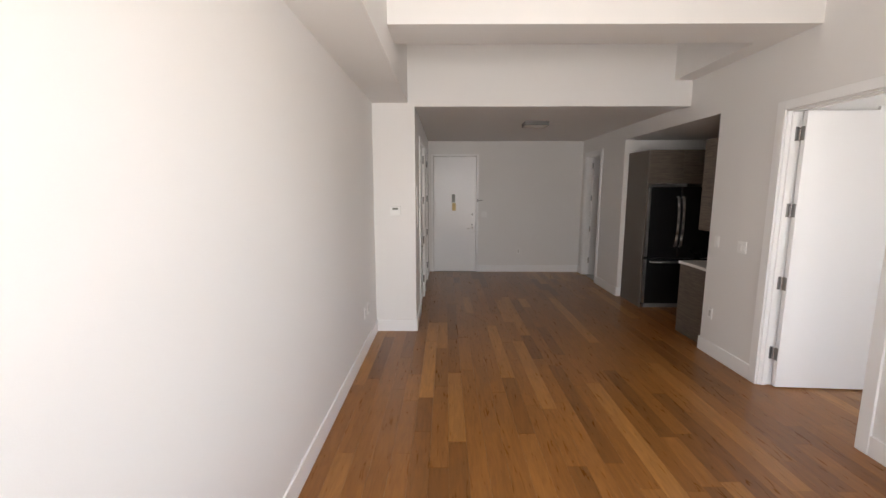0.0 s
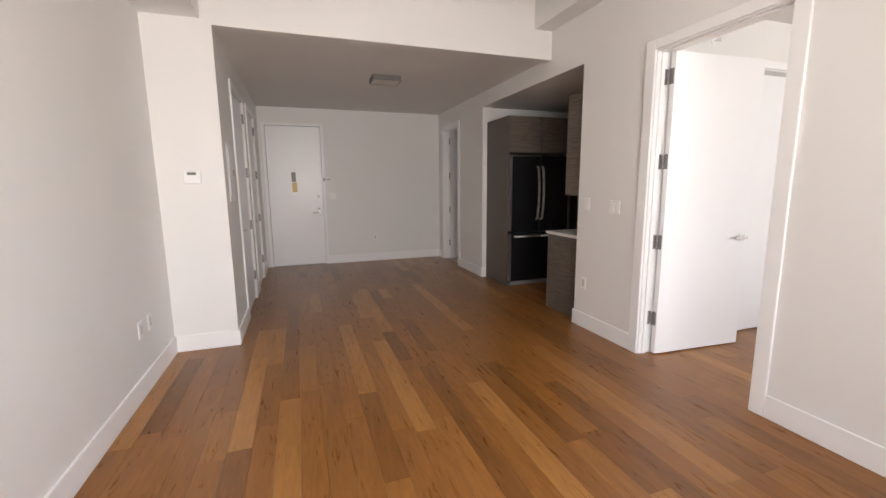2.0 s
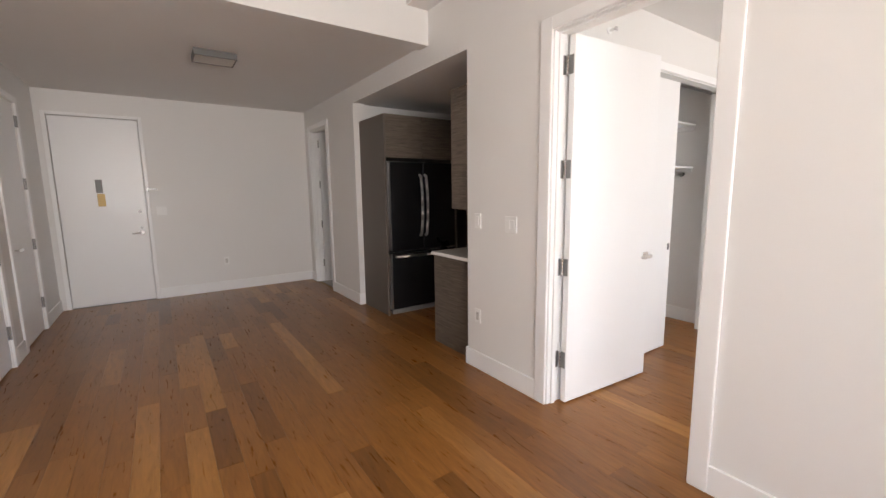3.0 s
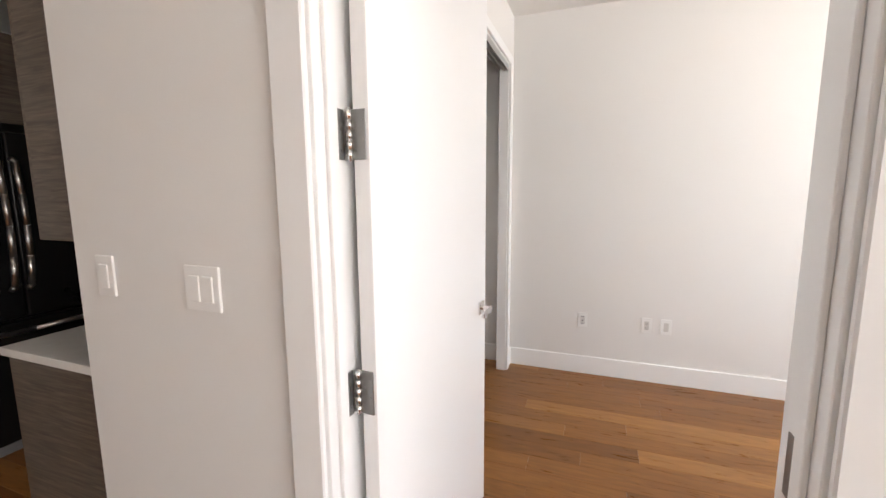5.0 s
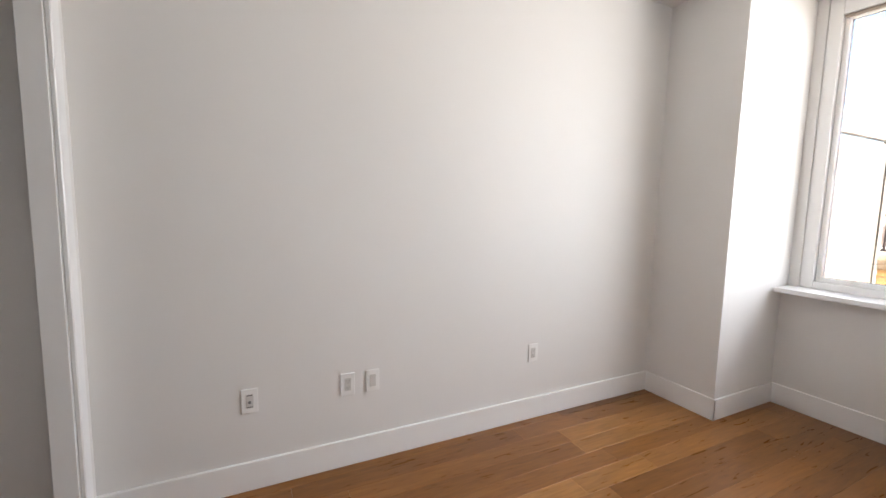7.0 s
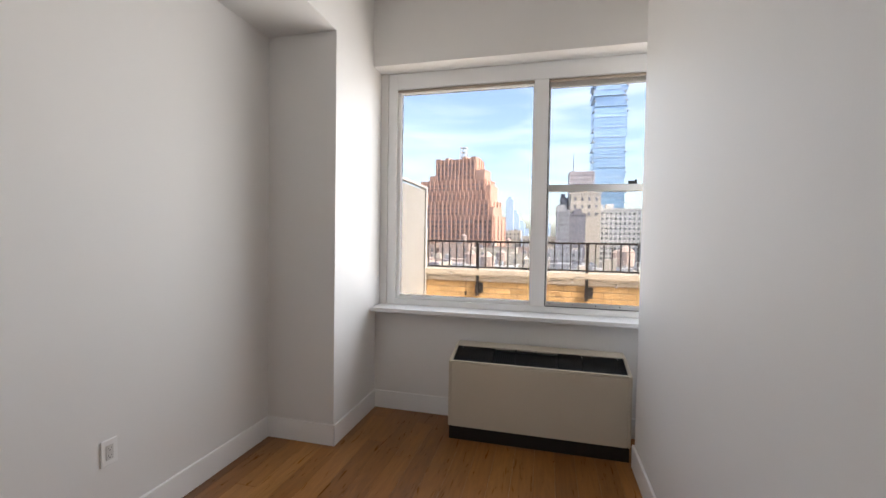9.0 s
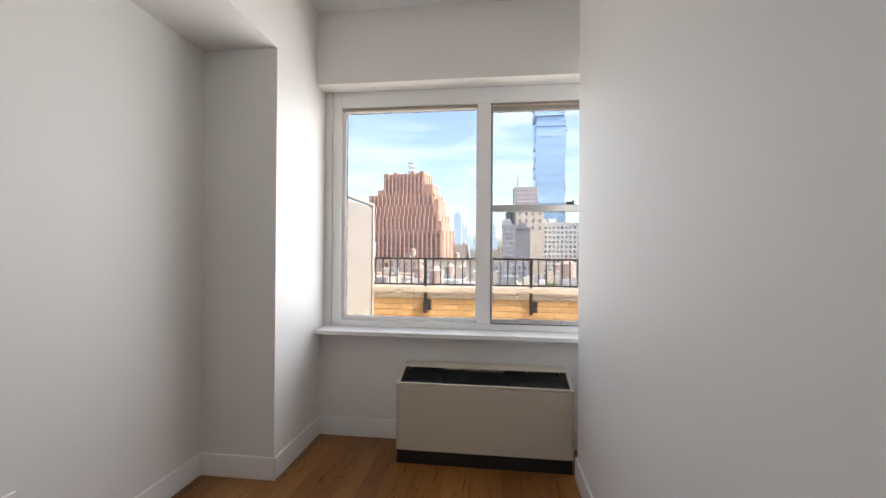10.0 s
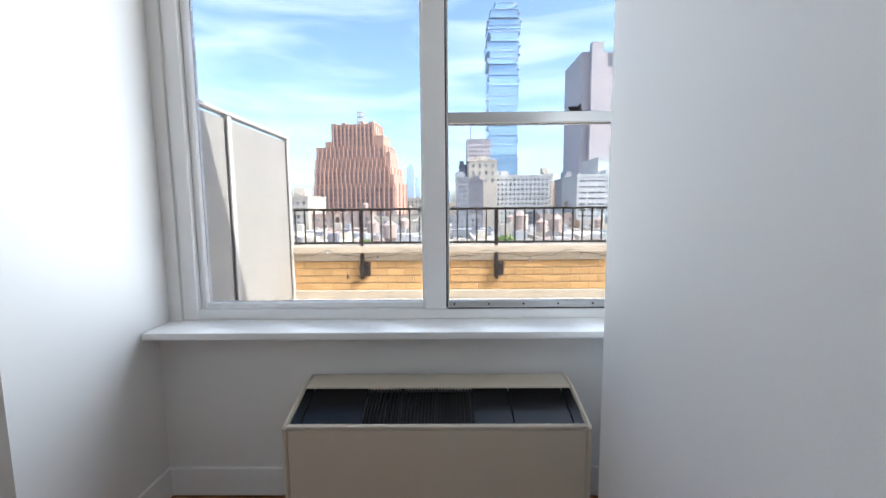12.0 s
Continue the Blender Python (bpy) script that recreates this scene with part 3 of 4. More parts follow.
# bedroom door, open into the bedroom
swing_door("bedroom_door", "white flush bedroom door standing open", (3.150, 3.405, 0), -3.4, 0.895, 2.40)
# bathroom door, open into the dark bathroom
swing_door("bathroom_door", "white flush bathroom door standing open", (3.15, 8.308, 0), -8.0, 0.72, 2.405)
# strike plate in the bedroom jamb
bm = bmesh.new()
plate_box(bm, 3.13, 3.165, 2.559, 2.5625, 0.90, 1.02, 0.001)
sp = tagged(part("strike_plate", bm, NICKEL), "steel strike plate let into the door jamb", "strike plate")


def closed_door(name, label, y0, y1, height, lever_y, way):
    root = thing(name, label, "door", at=(HX - 0.012, (y0 + y1) / 2, 0))
    w = (y1 - y0) / 2 - 0.004
    bm = bmesh.new()
    box(bm, -0.04, 0.0, -w, w, 0.014, height - 0.006, 0.002, 1)
    leaf = part("leaf", bm, DOORP, root)
    ly = lever_y - (y0 + y1) / 2
    bm = bmesh.new()
    plate_box(bm, 0.0, 0.009, ly - 0.028, ly + 0.028, 0.93, 0.986)
    cyl(bm, (0.008, ly, 0.958), (0.052, ly, 0.958), 0.009, 14)
    plate_box(bm, 0.043, 0.056, *sorted((ly - way * 0.012, ly + way * 0.115)), 0.947, 0.969, 0.003)
    part("handle", bm, CHROME, leaf, "chrome lever on a square rose")
    hy = w * way
    for z in HZ:
        bm = bmesh.new()
        for i in range(5):
            cyl(bm, (0.02, hy, z - 0.058 + i * 0.0232), (0.02, hy, z - 0.058 + (i + 1) * 0.0232 - 0.002), 0.008, 12)
        plate_box(bm, 0.004, 0.012, hy - 0.02 * way, hy, z - 0.058, z + 0.058, 0.001)
        part("hinge", bm, NICKEL, root, "satin nickel hinge")
    return root


closed_door("hall_closet_door", "white flush closet door, closed, in the hall", 5.68, 6.55, 2.41, 5.75, 1)
closed_door("hall_closet_door", "white flush closet door, closed, beside the entrance", 6.98, 7.80, 2.41, 7.05, 1)

# entrance door
ed = thing("entrance_door", "white flush entrance door, closed, with a chrome lever", "door", at=(0.395, FY + 0.012, 0))
bm = bmesh.new()
box(bm, -0.443, 0.443, 0.0, 0.045, 0.010, 2.438, 0.002, 1)
leaf = part("leaf", bm, DOORP, ed)
bm = bmesh.new()
cyl(bm, (0.37, 0, 0.95), (0.37, -0.012, 0.95), 0.028, 20)
cyl(bm, (0.37, -0.01, 0.95), (0.37, -0.055, 0.95), 0.009, 12)
sweep(bm, [Vector((0.37, -0.05, 0.95)), Vector((0.33, -0.055, 0.948)), Vector((0.255, -0.05, 0.942))], 0.009, 10)
part("handle", bm, CHROME, leaf, "chrome lever handle", True)
for z, r in ((1.015, 0.016), (1.235, 0.022)):
    bm = bmesh.new()
    cyl(bm, (0.37, 0, z), (0.37, -0.014, z), r, 18)
    plate_box(bm, 0.364, 0.376, -0.03, -0.012, z - r * 0.8, z + r * 0.8)
    part("deadbolt", bm, NICKEL, leaf, "round nickel thumb turn")
bm = bmesh.new()
plate_box(bm, -0.065, 0.005, -0.008, 0, 1.49, 1.66, 0.002)
part("viewer_plate", bm, GREYV, leaf, "grey plastic door viewer plate")
bm = bmesh.new()
plate_box(bm, -0.060, 0.020, -0.006, 0, 1.315, 1.478, 0.002)
part("brass_plate", bm, BRASSY, leaf, "aged brass plate")
bm = bmesh.new()
box(bm, -0.443, 0.443, -0.012, 0.045, 0.0, 0.009, 0.001, 1)
part("threshold", bm, GREYP, ed, "dark metal threshold")
bm = bmesh.new()
plate_box(bm, 0.462, 0.492, -0.040, -0.026, 1.50, 1.56)
plate_box(bm, 0.475, 0.585, -0.062, -0.045, 1.525, 1.54, 0.004)
cyl(bm, (0.478, -0.026, 1.532), (0.478, -0.06, 1.532), 0.008, 12)
part("swing_bar_guard", bm, NICKEL, ed, "nickel swing-bar door guard")


# ---- wall plates ----
def wall_plate(kind, at, turn, label, group="", w=0.072, h=0.117, gangs=1):
    """A cover plate whose face looks to its own -y."""
    names = {"outlet": "outlet", "switch": "light_switch", "blank": "blank_plate", "jack": "cable_jack"}
    root = thing(names[kind], label, {"outlet": "outlet", "switch": "switch", "blank": "wall plate", "jack": "wall jack"}[kind], group, at=at, turn=turn)
    bm = bmesh.new()
    box(bm, -w / 2, w / 2, -0.008, 0, -h / 2, h / 2, 0.0025, 2)
    pl = part("cover_plate", bm, PLATE, root)
    for g in range(gangs):
        cx = (g - (gangs - 1) / 2) * 0.046
        if kind in ("outlet", "switch"):
            bm = bmesh.new()
            box(bm, cx - 0.0168, cx + 0.0168, -0.0098 if kind == "outlet" else -0.012, -0.007, -0.0335, 0.0335, 0.0015, 1)
            ins = part("insert" if kind == "outlet" else "rocker", bm, PLATE2 if kind == "outlet" else PLATE, root)
            if kind == "outlet":
                for dz in (-0.017, 0.017):
                    bm = bmesh.new()
                    box(bm, cx - 0.0075, cx - 0.0055, -0.0104, -0.009, dz - 0.001, dz + 0.007)
                    box(bm, cx + 0.0055, cx + 0.0075, -0.0104, -0.009, dz - 0.001, dz + 0.006)
                    cyl(bm, (cx, -0.0104, dz - 0.007), (cx, -0.009, dz - 0.007), 0.0026, 10)
                    part("socket", bm, GREYP, ins)
    if kind == "blank":
        bm = bmesh.new()
        box(bm, -0.0168, 0.0168, -0.0095, -0.007, -0.0335, 0.0335, 0.0015, 1)
        part("insert", bm, PLATE2, root)
    if kind == "jack":
        bm = bmesh.new()
        box(bm, -0.0168, 0.0168, -0.0095, -0.007, -0.0335, 0.0335, 0.0015, 1)
        ins = part("insert", bm, PLATE2, root)
        bm = bmesh.new()
        cyl(bm, (0.0, -0.016, -0.004), (0.0, -0.009, -0.004), 0.0065, 12)
        part("connector", bm, GREYP, ins, "dark cable connector", True)
        for dz in (0.0285, -0.0285):
            bm = bmesh.new()
            box(bm, -0.012, 0.012, -0.0105, -0.009, dz - 0.0025, dz + 0.0025)
            part("slot", bm, GREYP, ins)
    return root


PLATE2 = material("almond_plastic", (0.64, 0.62, 0.595), 0.35, var=0.01)
g = "bedroom wall plates"
wall_plate("jack", (BE, 2.966, 0.443), -90, "white cable jack plate on the bedroom wall", g)
wall_plate("outlet", (BE, 2.506, 0.443), -90, "white duplex outlet on the bedroom wall", g)
wall_plate("blank", (BE, 2.374, 0.443), -90, "plain white cover plate beside an outlet", g)
wall_plate("outlet", (BE, 1.312, 0.443), -90, "white duplex outlet near the bedroom corner", g)
wall_plate("switch", (EX, 3.833, 1.215), -90, "white double light switch on the partition", "partition wall plates", 0.118, 0.117, 2)
wall_plate("switch", (EX, 4.205, 1.225), -90, "white single light switch by the kitchen opening", "partition wall plates")
wall_plate("outlet", (EX, 4.205, 0.45), -90, "white duplex outlet above the baseboard", "partition wall plates")
wall_plate("outlet", (WX, 4.15, 0.455), 90, "white duplex outlet on the living room wall", "living room plates")
wall_plate("outlet", (WX, 4.34, 0.455), 90, "white duplex outlet on the living room wall", "living room plates")
wall_plate("outlet", (1.76, FY, 0.452), 0, "white duplex outlet on the entrance wall", "entrance plates")
wall_plate("switch", (1.01, FY, 1.235), 0, "white double switch beside the entrance door", "entrance plates", 0.118, 0.117, 2)

# thermostat
th = thing("thermostat", "white plastic thermostat with a small dark display", "thermostat", at=(-0.402, NY, 1.507))
bm = bmesh.new()
box(bm, -0.064, 0.064, -0.024, 0, -0.056, 0.056, 0.006, 3)
part("body", bm, PLATE, th)
bm = bmesh.new()
box(bm, -0.034, 0.034, -0.0255, -0.0235, 0.014, 0.038, 0.001, 1)
part("display", bm, GREYD, th, "grey-green display")
bm = bmesh.new()
for i in range(4):
    box(bm, -0.026 + i * 0.014, -0.018 + i * 0.014, -0.0262, -0.025, 0.021, 0.032)
part("digits", bm, BLACK, th, "dark digits")
bm = bmesh.new()
box(bm, -0.05, 0.05, -0.0252, -0.0235, -0.046, -0.004, 0.001, 1)
part("flap", bm, PLATE, th)

# electrical panel on the hall wall
ep = thing("breaker_panel", "white painted breaker panel cover on the hall wall", "breaker panel", at=(HX, 5.25, 1.55))
bm = bmesh.new()
box(bm, 0, 0.006, -0.17, 0.17, -0.26, 0.26, 0.002, 1)
part("cover", bm, DOORP, ep)
bm = bmesh.new()
box(bm, 0.005, 0.010, -0.13, 0.13, -0.21, 0.21, 0.002, 1)
d = part("panel_door", bm, DOORP, ep)
bm = bmesh.new()
box(bm, 0.009, 0.014, 0.09, 0.115, -0.03, 0.03, 0.002, 1)
part("pull", bm, GREYP, d)

# ceiling diffuser box in the hall
cd = thing("ceiling_vent", "metal box vent with a slotted face on the hall ceiling", "vent", at=(1.53, 6.22, H_HALL))
bm = bmesh.new()
w, l, dp = 0.175, 0.14, 0.06
box(bm, -w, w, -l, -l + 0.012, -dp, 0, 0.002, 1)
box(bm, -w, w, l - 0.012, l, -dp, 0, 0.002, 1)
box(bm, -w, -w + 0.012, -l + 0.012, l - 0.012, -dp, 0, 0.002, 1)
box(bm, w - 0.012, w, -l + 0.012, l - 0.012, -dp, 0, 0.002, 1)
part("housing", bm, GREYV, cd)
bm = bmesh.new()
box(bm, -w + 0.02, w - 0.02, -l + 0.02, l - 0.02, -dp + 0.012, -dp + 0.02)
part("backing", bm, BLACK, cd, "dark inside")
for i in range(9):
    bm = bmesh.new()
    yy = -l + 0.026 + i * 0.0285
    box(bm, -w + 0.012, w - 0.012, yy - 0.008, yy + 0.008, -dp + 0.002, -dp + 0.008, 0.001, 1)
    part("slat", bm, SCREENF, cd, "pale grey slat")

# sprinkler heads
def sprinkler(at, turn):
    r = thing("sprinkler", "small white sidewall sprinkler head", "sprinkler", at=at, turn=turn)
    bm = bmesh.new()
    cyl(bm, (0, 0, 0), (0, -0.008, 0), 0.024, 20)
    part("escutcheon", bm, TRIM, r, "", True)
    bm = bmesh.new()
    cyl(bm, (0, -0.006, 0), (0, -0.04, 0), 0.009, 12)
    box(bm, -0.016, 0.016, -0.056, -0.053, -0.014, 0.014, 0.001, 1)
    cyl(bm, (0.011, -0.036, 0), (0.004, -0.055, 0), 0.002, 6)
    cyl(bm, (-0.011, -0.036, 0), (-0.004, -0.055, 0), 0.002, 6)
    part("head", bm, CHROME, r)


sprinkler((3.70, 3.55, 2.56), 0)


# ---- bedroom closet ----
def sliding_door(at, w, label, pull_x):
    root = thing("sliding_closet_door", label, "closet door", "sliding closet doors", at=at)
    bm = bmesh.new()
    box(bm, -w / 2, w / 2, -0.015, 0.015, 0.012, 2.385, 0.002, 1)
    leaf = part("leaf", bm, DOORP, root)
    bm = bmesh.new()
    box(bm, pull_x - 0.011, pull_x + 0.011, -0.0175, -0.012, 0.915, 0.975, 0.008, 2)
    part("finger_pull", bm, NICKEL, leaf, "recessed metal finger pull")


sliding_door((4.345, 3.568, 0), 0.79, "white sliding closet door pushed aside", 0.355)
sliding_door((4.345, 3.604, 0), 0.79, "white sliding closet door behind another", 0.355)
bm = bmesh.new()
for ya, yb in ((3.5525, 3.5555), (3.5845, 3.5875), (3.620, 3.623)):
    box(bm, 3.95, 5.488, ya, yb, 2.35, 2.386)
box(bm, 3.95, 5.488, 3.5525, 3.623, 2.386, 2.389)
tagged(part("closet_track", bm, ALU), "grey metal sliding door track under the closet head", "door track", kind="structure")
for z in (1.665, 2.10):
    s = thing("closet_shelf", "white painted closet shelf fixed between walls", "shelf", "closet shelves", at=(4.79, 4.03, z))
    bm = bmesh.new()
    box(bm, -0.88, 0.885, -0.2, 0.205, 0, 0.019, 0.002, 1)
    part("board", bm, TRIM, s)
    bm = bmesh.new()
    box(bm, -0.88, 0.885, 0.187, 0.206, -0.04, -0.001, 0.002, 1)
    box(bm, 0.868, 0.886, -0.19, 0.186, -0.04, -0.001, 0.002, 1)
    part("cleat", bm, TRIM, s)
r = thing("closet_rod", "chrome closet rod under the shelf", "closet rod", at=(4.79, 3.94, 1.61))
bm = bmesh.new()
cyl(bm, (-0.885, 0, 0), (0.885, 0, 0), 0.016, 16)
part("rod", bm, STEEL, r, "", True)
for sx in (-1, 1):
    bm = bmesh.new()
    cyl(bm, (sx * 0.889, 0, 0), (sx * 0.872, 0, 0), 0.028, 16)
    part("rod_holder", bm, NICKEL, r)


# ---- kitchen ----
KX = 3.12
fr = thing("refrigerator_surround", "grey-brown wood-grain cabinet tower round the refrigerator", "cabinet", at=(KX, 5.95, 0))
bm = bmesh.new()
box(bm, 0, 0.022, 0.0, 0.665, 0.0, 2.325, 0.001, 1)
part("side_panel", bm, ZEBRA_SIDE, fr)
bm = bmesh.new()
box(bm, 0.99, 1.012, 0.0, 0.725, 0.0, 2.325, 0.001, 1)
part("side_panel", bm, ZEBRA_SIDE, fr)
bm = bmesh.new()
box(bm, 0.022, 0.99, 0.02, 0.665, 1.86, 2.32, 0.001, 1)
part("body", bm, ZEBRA_SIDE, fr)
for i in range(2):
    bm = bmesh.new()
    box(bm, 0.024 + i * 0.483, 0.505 + i * 0.483 - 0.003, -0.002, 0.018, 1.845, 2.325, 0.0015, 1)
    part("door", bm, ZEBRA, fr, "horizontal-grain veneer door")

rf = thing("refrigerator", "black stainless french-door refrigerator with curved steel handles", "refrigerator", at=(KX + 0.035, 5.965, 0))
bm = bmesh.new()
box(bm, 0.02, 0.93, 0.06, 0.64, 0.03, 1.79, 0.004, 1)
part("body", bm, BLACK, rf)
for x0, x1 in ((0.006, 0.470), (0.476, 0.944)):
    bm = bmesh.new()
    box(bm, x0, x1, -0.018, 0.058, 0.765, 1.80, 0.012, 3)
    part("door", bm, BLACKSTEEL, rf, "", True)
bm = bmesh.new()
box(bm, 0.006, 0.944, -0.018, 0.058, 0.06, 0.745, 0.012, 3)
dr = part("freezer_drawer", bm, BLACKSTEEL, rf, "", True)
for z0, z1 in ((0.775, 1.79), (0.07, 0.735)):
    bm = bmesh.new()
    box(bm, 0.003, 0.0075, -0.012, 0.055, z0, z1, 0.001, 1)
    box(bm, 0.006, 0.03, -0.0195, -0.016, z0, z1, 0.001, 1)
    part("edge_strip", bm, STEEL, rf, "bright steel door edge")
for hx in (0.420, 0.494):
    bm = bmesh.new()
    pts = [Vector((hx, -0.018, 0.93)), Vector((hx, -0.05, 0.95)), Vector((hx, -0.075, 1.12)), Vector((hx, -0.082, 1.29)), Vector((hx, -0.075, 1.46)), Vector((hx, -0.05, 1.635)), Vector((hx, -0.018, 1.655))]
    sweep(bm, pts, 0.016, 12)
    part("handle", bm, STEEL, rf, "curved brushed steel handle", True)
bm = bmesh.new()
sweep(bm, [Vector((0.08, -0.018, 0.70)), Vector((0.10, -0.055, 0.70)), Vector((0.47, -0.075, 0.70)), Vector((0.85, -0.055, 0.70)), Vector((0.87, -0.018, 0.70))], 0.014, 12)
part("handle", bm, STEEL, rf, "brushed steel drawer handle", True)
bm = bmesh.new()
box(bm, 0.03, 0.92, 0.0, 0.05, 0.0, 0.055, 0.004, 1)
part("toe_grille", bm, GREYP, rf)

bc = thing("base_cabinet", "grey-brown wood-grain base cabinet under the counter", "cabinet", at=(KX, 4.36, 0))
bm = bmesh.new()
box(bm, 0.0, 0.02, 0.0, 0.595, 0.0, 0.858, 0.001, 1)
part("end_panel", bm, ZEBRA, bc, "horizontal-grain veneer end panel")
bm = bmesh.new()
box(bm, 0.02, 2.4, 0.0, 0.55, 0.1, 0.858, 0.001, 1)
box(bm, 0.02, 2.4, 0.02, 0.5, 0.0, 0.1)
part("body", bm, ZEBRA_SIDE, bc)
for i in range(4):
    bm = bmesh.new()
    box(bm, 0.024 + i * 0.594, 0.614 + i * 0.594, 0.551, 0.571, 0.105, 0.852, 0.0015, 1)
    part("door", bm, ZEBRA, bc)
ct = tagged(slab("countertop", [(KX - 0.012, 5.63, 4.342, 4.985, 0.858, 0.890)], QUARTZ, None, "", 0.003), "white quartz countertop on the base cabinets", "countertop")
uc = thing("wall_cabinet", "grey-brown wood-grain upper cabinet on the kitchen wall", "cabinet", at=(KX, 4.342, 1.305))
bm = bmesh.new()
box(bm, 0.0, 2.4, 0.0, 0.30, 0.0, 1.01, 0.001, 1)
part("body", bm, ZEBRA, uc)
for i in range(4):
    bm = bmesh.new()
    box(bm, 0.003 + i * 0.6, 0.597 + i * 0.6, 0.301, 0.321, 0.0, 1.01, 0.0015, 1)
    part("door", bm, ZEBRA, uc)
structure("backsplash", [(BX, 5.63, 4.336, 4.343, 0.89, 1.305)], DARKGLASS, "dark glossy backsplash behind the counter", "backsplash")
# assumed tower, added to keep the area beyond the refrigerator dark
ov = thing("dark_tower", "assumed dark built-in cabinet tower at the end of the kitchen", "oven", at=(5.0, 5.96, 0))
bm = bmesh.new()
box(bm, -0.62, 0.6, 0.0, 0.7, 0.0, 2.32, 0.002, 1)
part("cabinet", bm, ZEBRA_SIDE, ov)
bm = bmesh.new()
box(bm, -0.3, 0.5, -0.03, 0.0, 0.7, 1.6, 0.004, 1)
part("tower_front", bm, BLACK, ov)


# ---- air conditioner under the window ----
def air_conditioner():
    x0, x1 = 3.215, 4.415
    root = thing("wall_air_conditioner", "cream enamelled air conditioner cabinet with a black top grille", "air conditioner", at=((x0 + x1) / 2, -0.29, 0))
    w = (x1 - x0) / 2
    yf, yt, yb = 0.205, -0.025, -0.165     # front face, back of the sloped grille, wall
    z0, zf, zt = 0.10, 0.562, 0.618
    prof = [(yf, z0), (yf, zf), (yt, zt), (yb, zt + 0.006), (yb, z0)]
    # end cheeks
    for s in (-1, 1):
        bm = bmesh.new()
        a = [bm.verts.new((s * w, y, z)) for y, z in prof]
        b = [bm.verts.new((s * (w - 0.018), y, z)) for y, z in prof]
        bm.faces.new(a)
        bm.faces.new(b[::-1])
        for i in range(5):
            j = (i + 1) % 5
            bm.faces.new((a[i], b[i], b[j], a[j]))
        bmesh.ops.recalc_face_normals(bm, faces=bm.faces)
        bmesh.ops.bevel(bm, geom=list(bm.edges), offset=0.005, segments=2, affect="EDGES")
        part("end_cheek", bm, CREAM, root)
    bm = bmesh.new()
    box(bm, -w + 0.0195, w - 0.0195, yf - 0.022, yf - 0.002, z0, zf - 0.012, 0.004, 2)
    part("front_panel", bm, CREAM, root)
    bm = bmesh.new()
    box(bm, -w + 0.019, w - 0.019, yf - 0.024, yf - 0.001, zf - 0.010, zf + 0.004, 0.003, 2)
    part("front_rail", bm, CREAM, root)
    bm = bmesh.new()
    box(bm, -w + 0.019, w - 0.019, yb, yt, zt - 0.012, zt + 0.004, 0.006, 2)
    part("top_rail", bm, CREAM, root)
    # sloped black grille
    # own axes of the grille: x along, y up the slope, z out of it
    ln = math.hypot(yf - 0.026 - yt, (zt - zf)) + 0.004
    up = Vector((0, yt - (yf - 0.026), zt - zf)).normalized()
    out = Vector((1, 0, 0)).cross(up)
    out = -out if out.z < 0 else out
    slope = Matrix(((1, up.x, out.x, 0), (0, up.y, out.y, yf - 0.026), (0, up.z, out.z, zf), (0, 0, 0, 1)))
    bm = bmesh.new()
    box(bm, -w + 0.02, w - 0.02, 0, ln, -0.05, -0.028)
    bmesh.ops.transform(bm, matrix=slope, verts=bm.verts)
    part("grille_well", bm, BLACK, root, "black well under the grille")
    # flaps, left to right in the room: two lids, three open louvres, two lids
    W = 2 * (w - 0.02)
    fr_ = (0.0, 0.035, 0.235, 0.375, 0.505, 0.63, 0.76, 0.965, 1.0)
    kinds = "lllooolll"
    for k, (a, b) in zip(kinds, zip(fr_, fr_[1:])):
        u0, u1 = -w + 0.02 + a * W + 0.0015, -w + 0.02 + b * W - 0.0015
        if k == "l":
            bm = bmesh.new()
            box(bm, u0, u1, 0.002, ln - 0.002, -0.012, -0.004, 0.002, 1)
            bmesh.ops.transform(bm, matrix=slope, verts=bm.verts)
            part("lid", bm, BLACKTOP, root, "smooth black plastic lid")
        else:
            bm = bmesh.new()
            box(bm, u0, u0 + 0.006, 0.002, ln - 0.002, -0.03, -0.004)
            box(bm, u1 - 0.006, u1, 0.002, ln - 0.002, -0.03, -0.004)
            box(bm, u0 + 0.006, u1 - 0.006, 0.002, 0.004, -0.03, -0.004)
            bmesh.ops.transform(bm, matrix=slope, verts=bm.verts)
            gr = part("louvre_frame", bm, BLACK, root)
            n = 9
            for i in range(n):
                bm = bmesh.new()
                u = u0 + 0.008 + (i + 0.5) * (u1 - u0 - 0.016) / n
                box(bm, u - 0.0018, u + 0.0018, 0.004, ln - 0.004, -0.026, -0.006)
                bmesh.ops.transform(bm, matrix=slope, verts=bm.verts)
                part("louvre", bm, BLACK, gr)
    bm = bmesh.new()
    box(bm, -w + 0.004, w - 0.004, yb, yf - 0.02, 0.0, z0 - 0.003, 0.002, 1)
    part("toe_base", bm, BLACK, root, "black recessed base")
    return root


air_conditioner()


# ---- terrace ----
DZ = 0.37
PY = -3.15                      # inner face of the parapet
structure("terrace_deck", [(-14, 16, PY - 0.3, OY, -0.4, DZ)], DECK, "sunlit terrace paving behind the parapet", "terrace")
structure("building_below", [(-14, 16, PY - 0.3, 9.3, -45, -0.4)], STONE, "lower storeys of the apartment building", "building")
structure("outer_wall_ends", [(-14, WX - 0.15, OY, 9.2, -0.4, 4.6), (BE + 0.15, 16, OY, 9.2, -0.4, 4.6)], STONE, "neighbouring apartments of the same storey", "building")
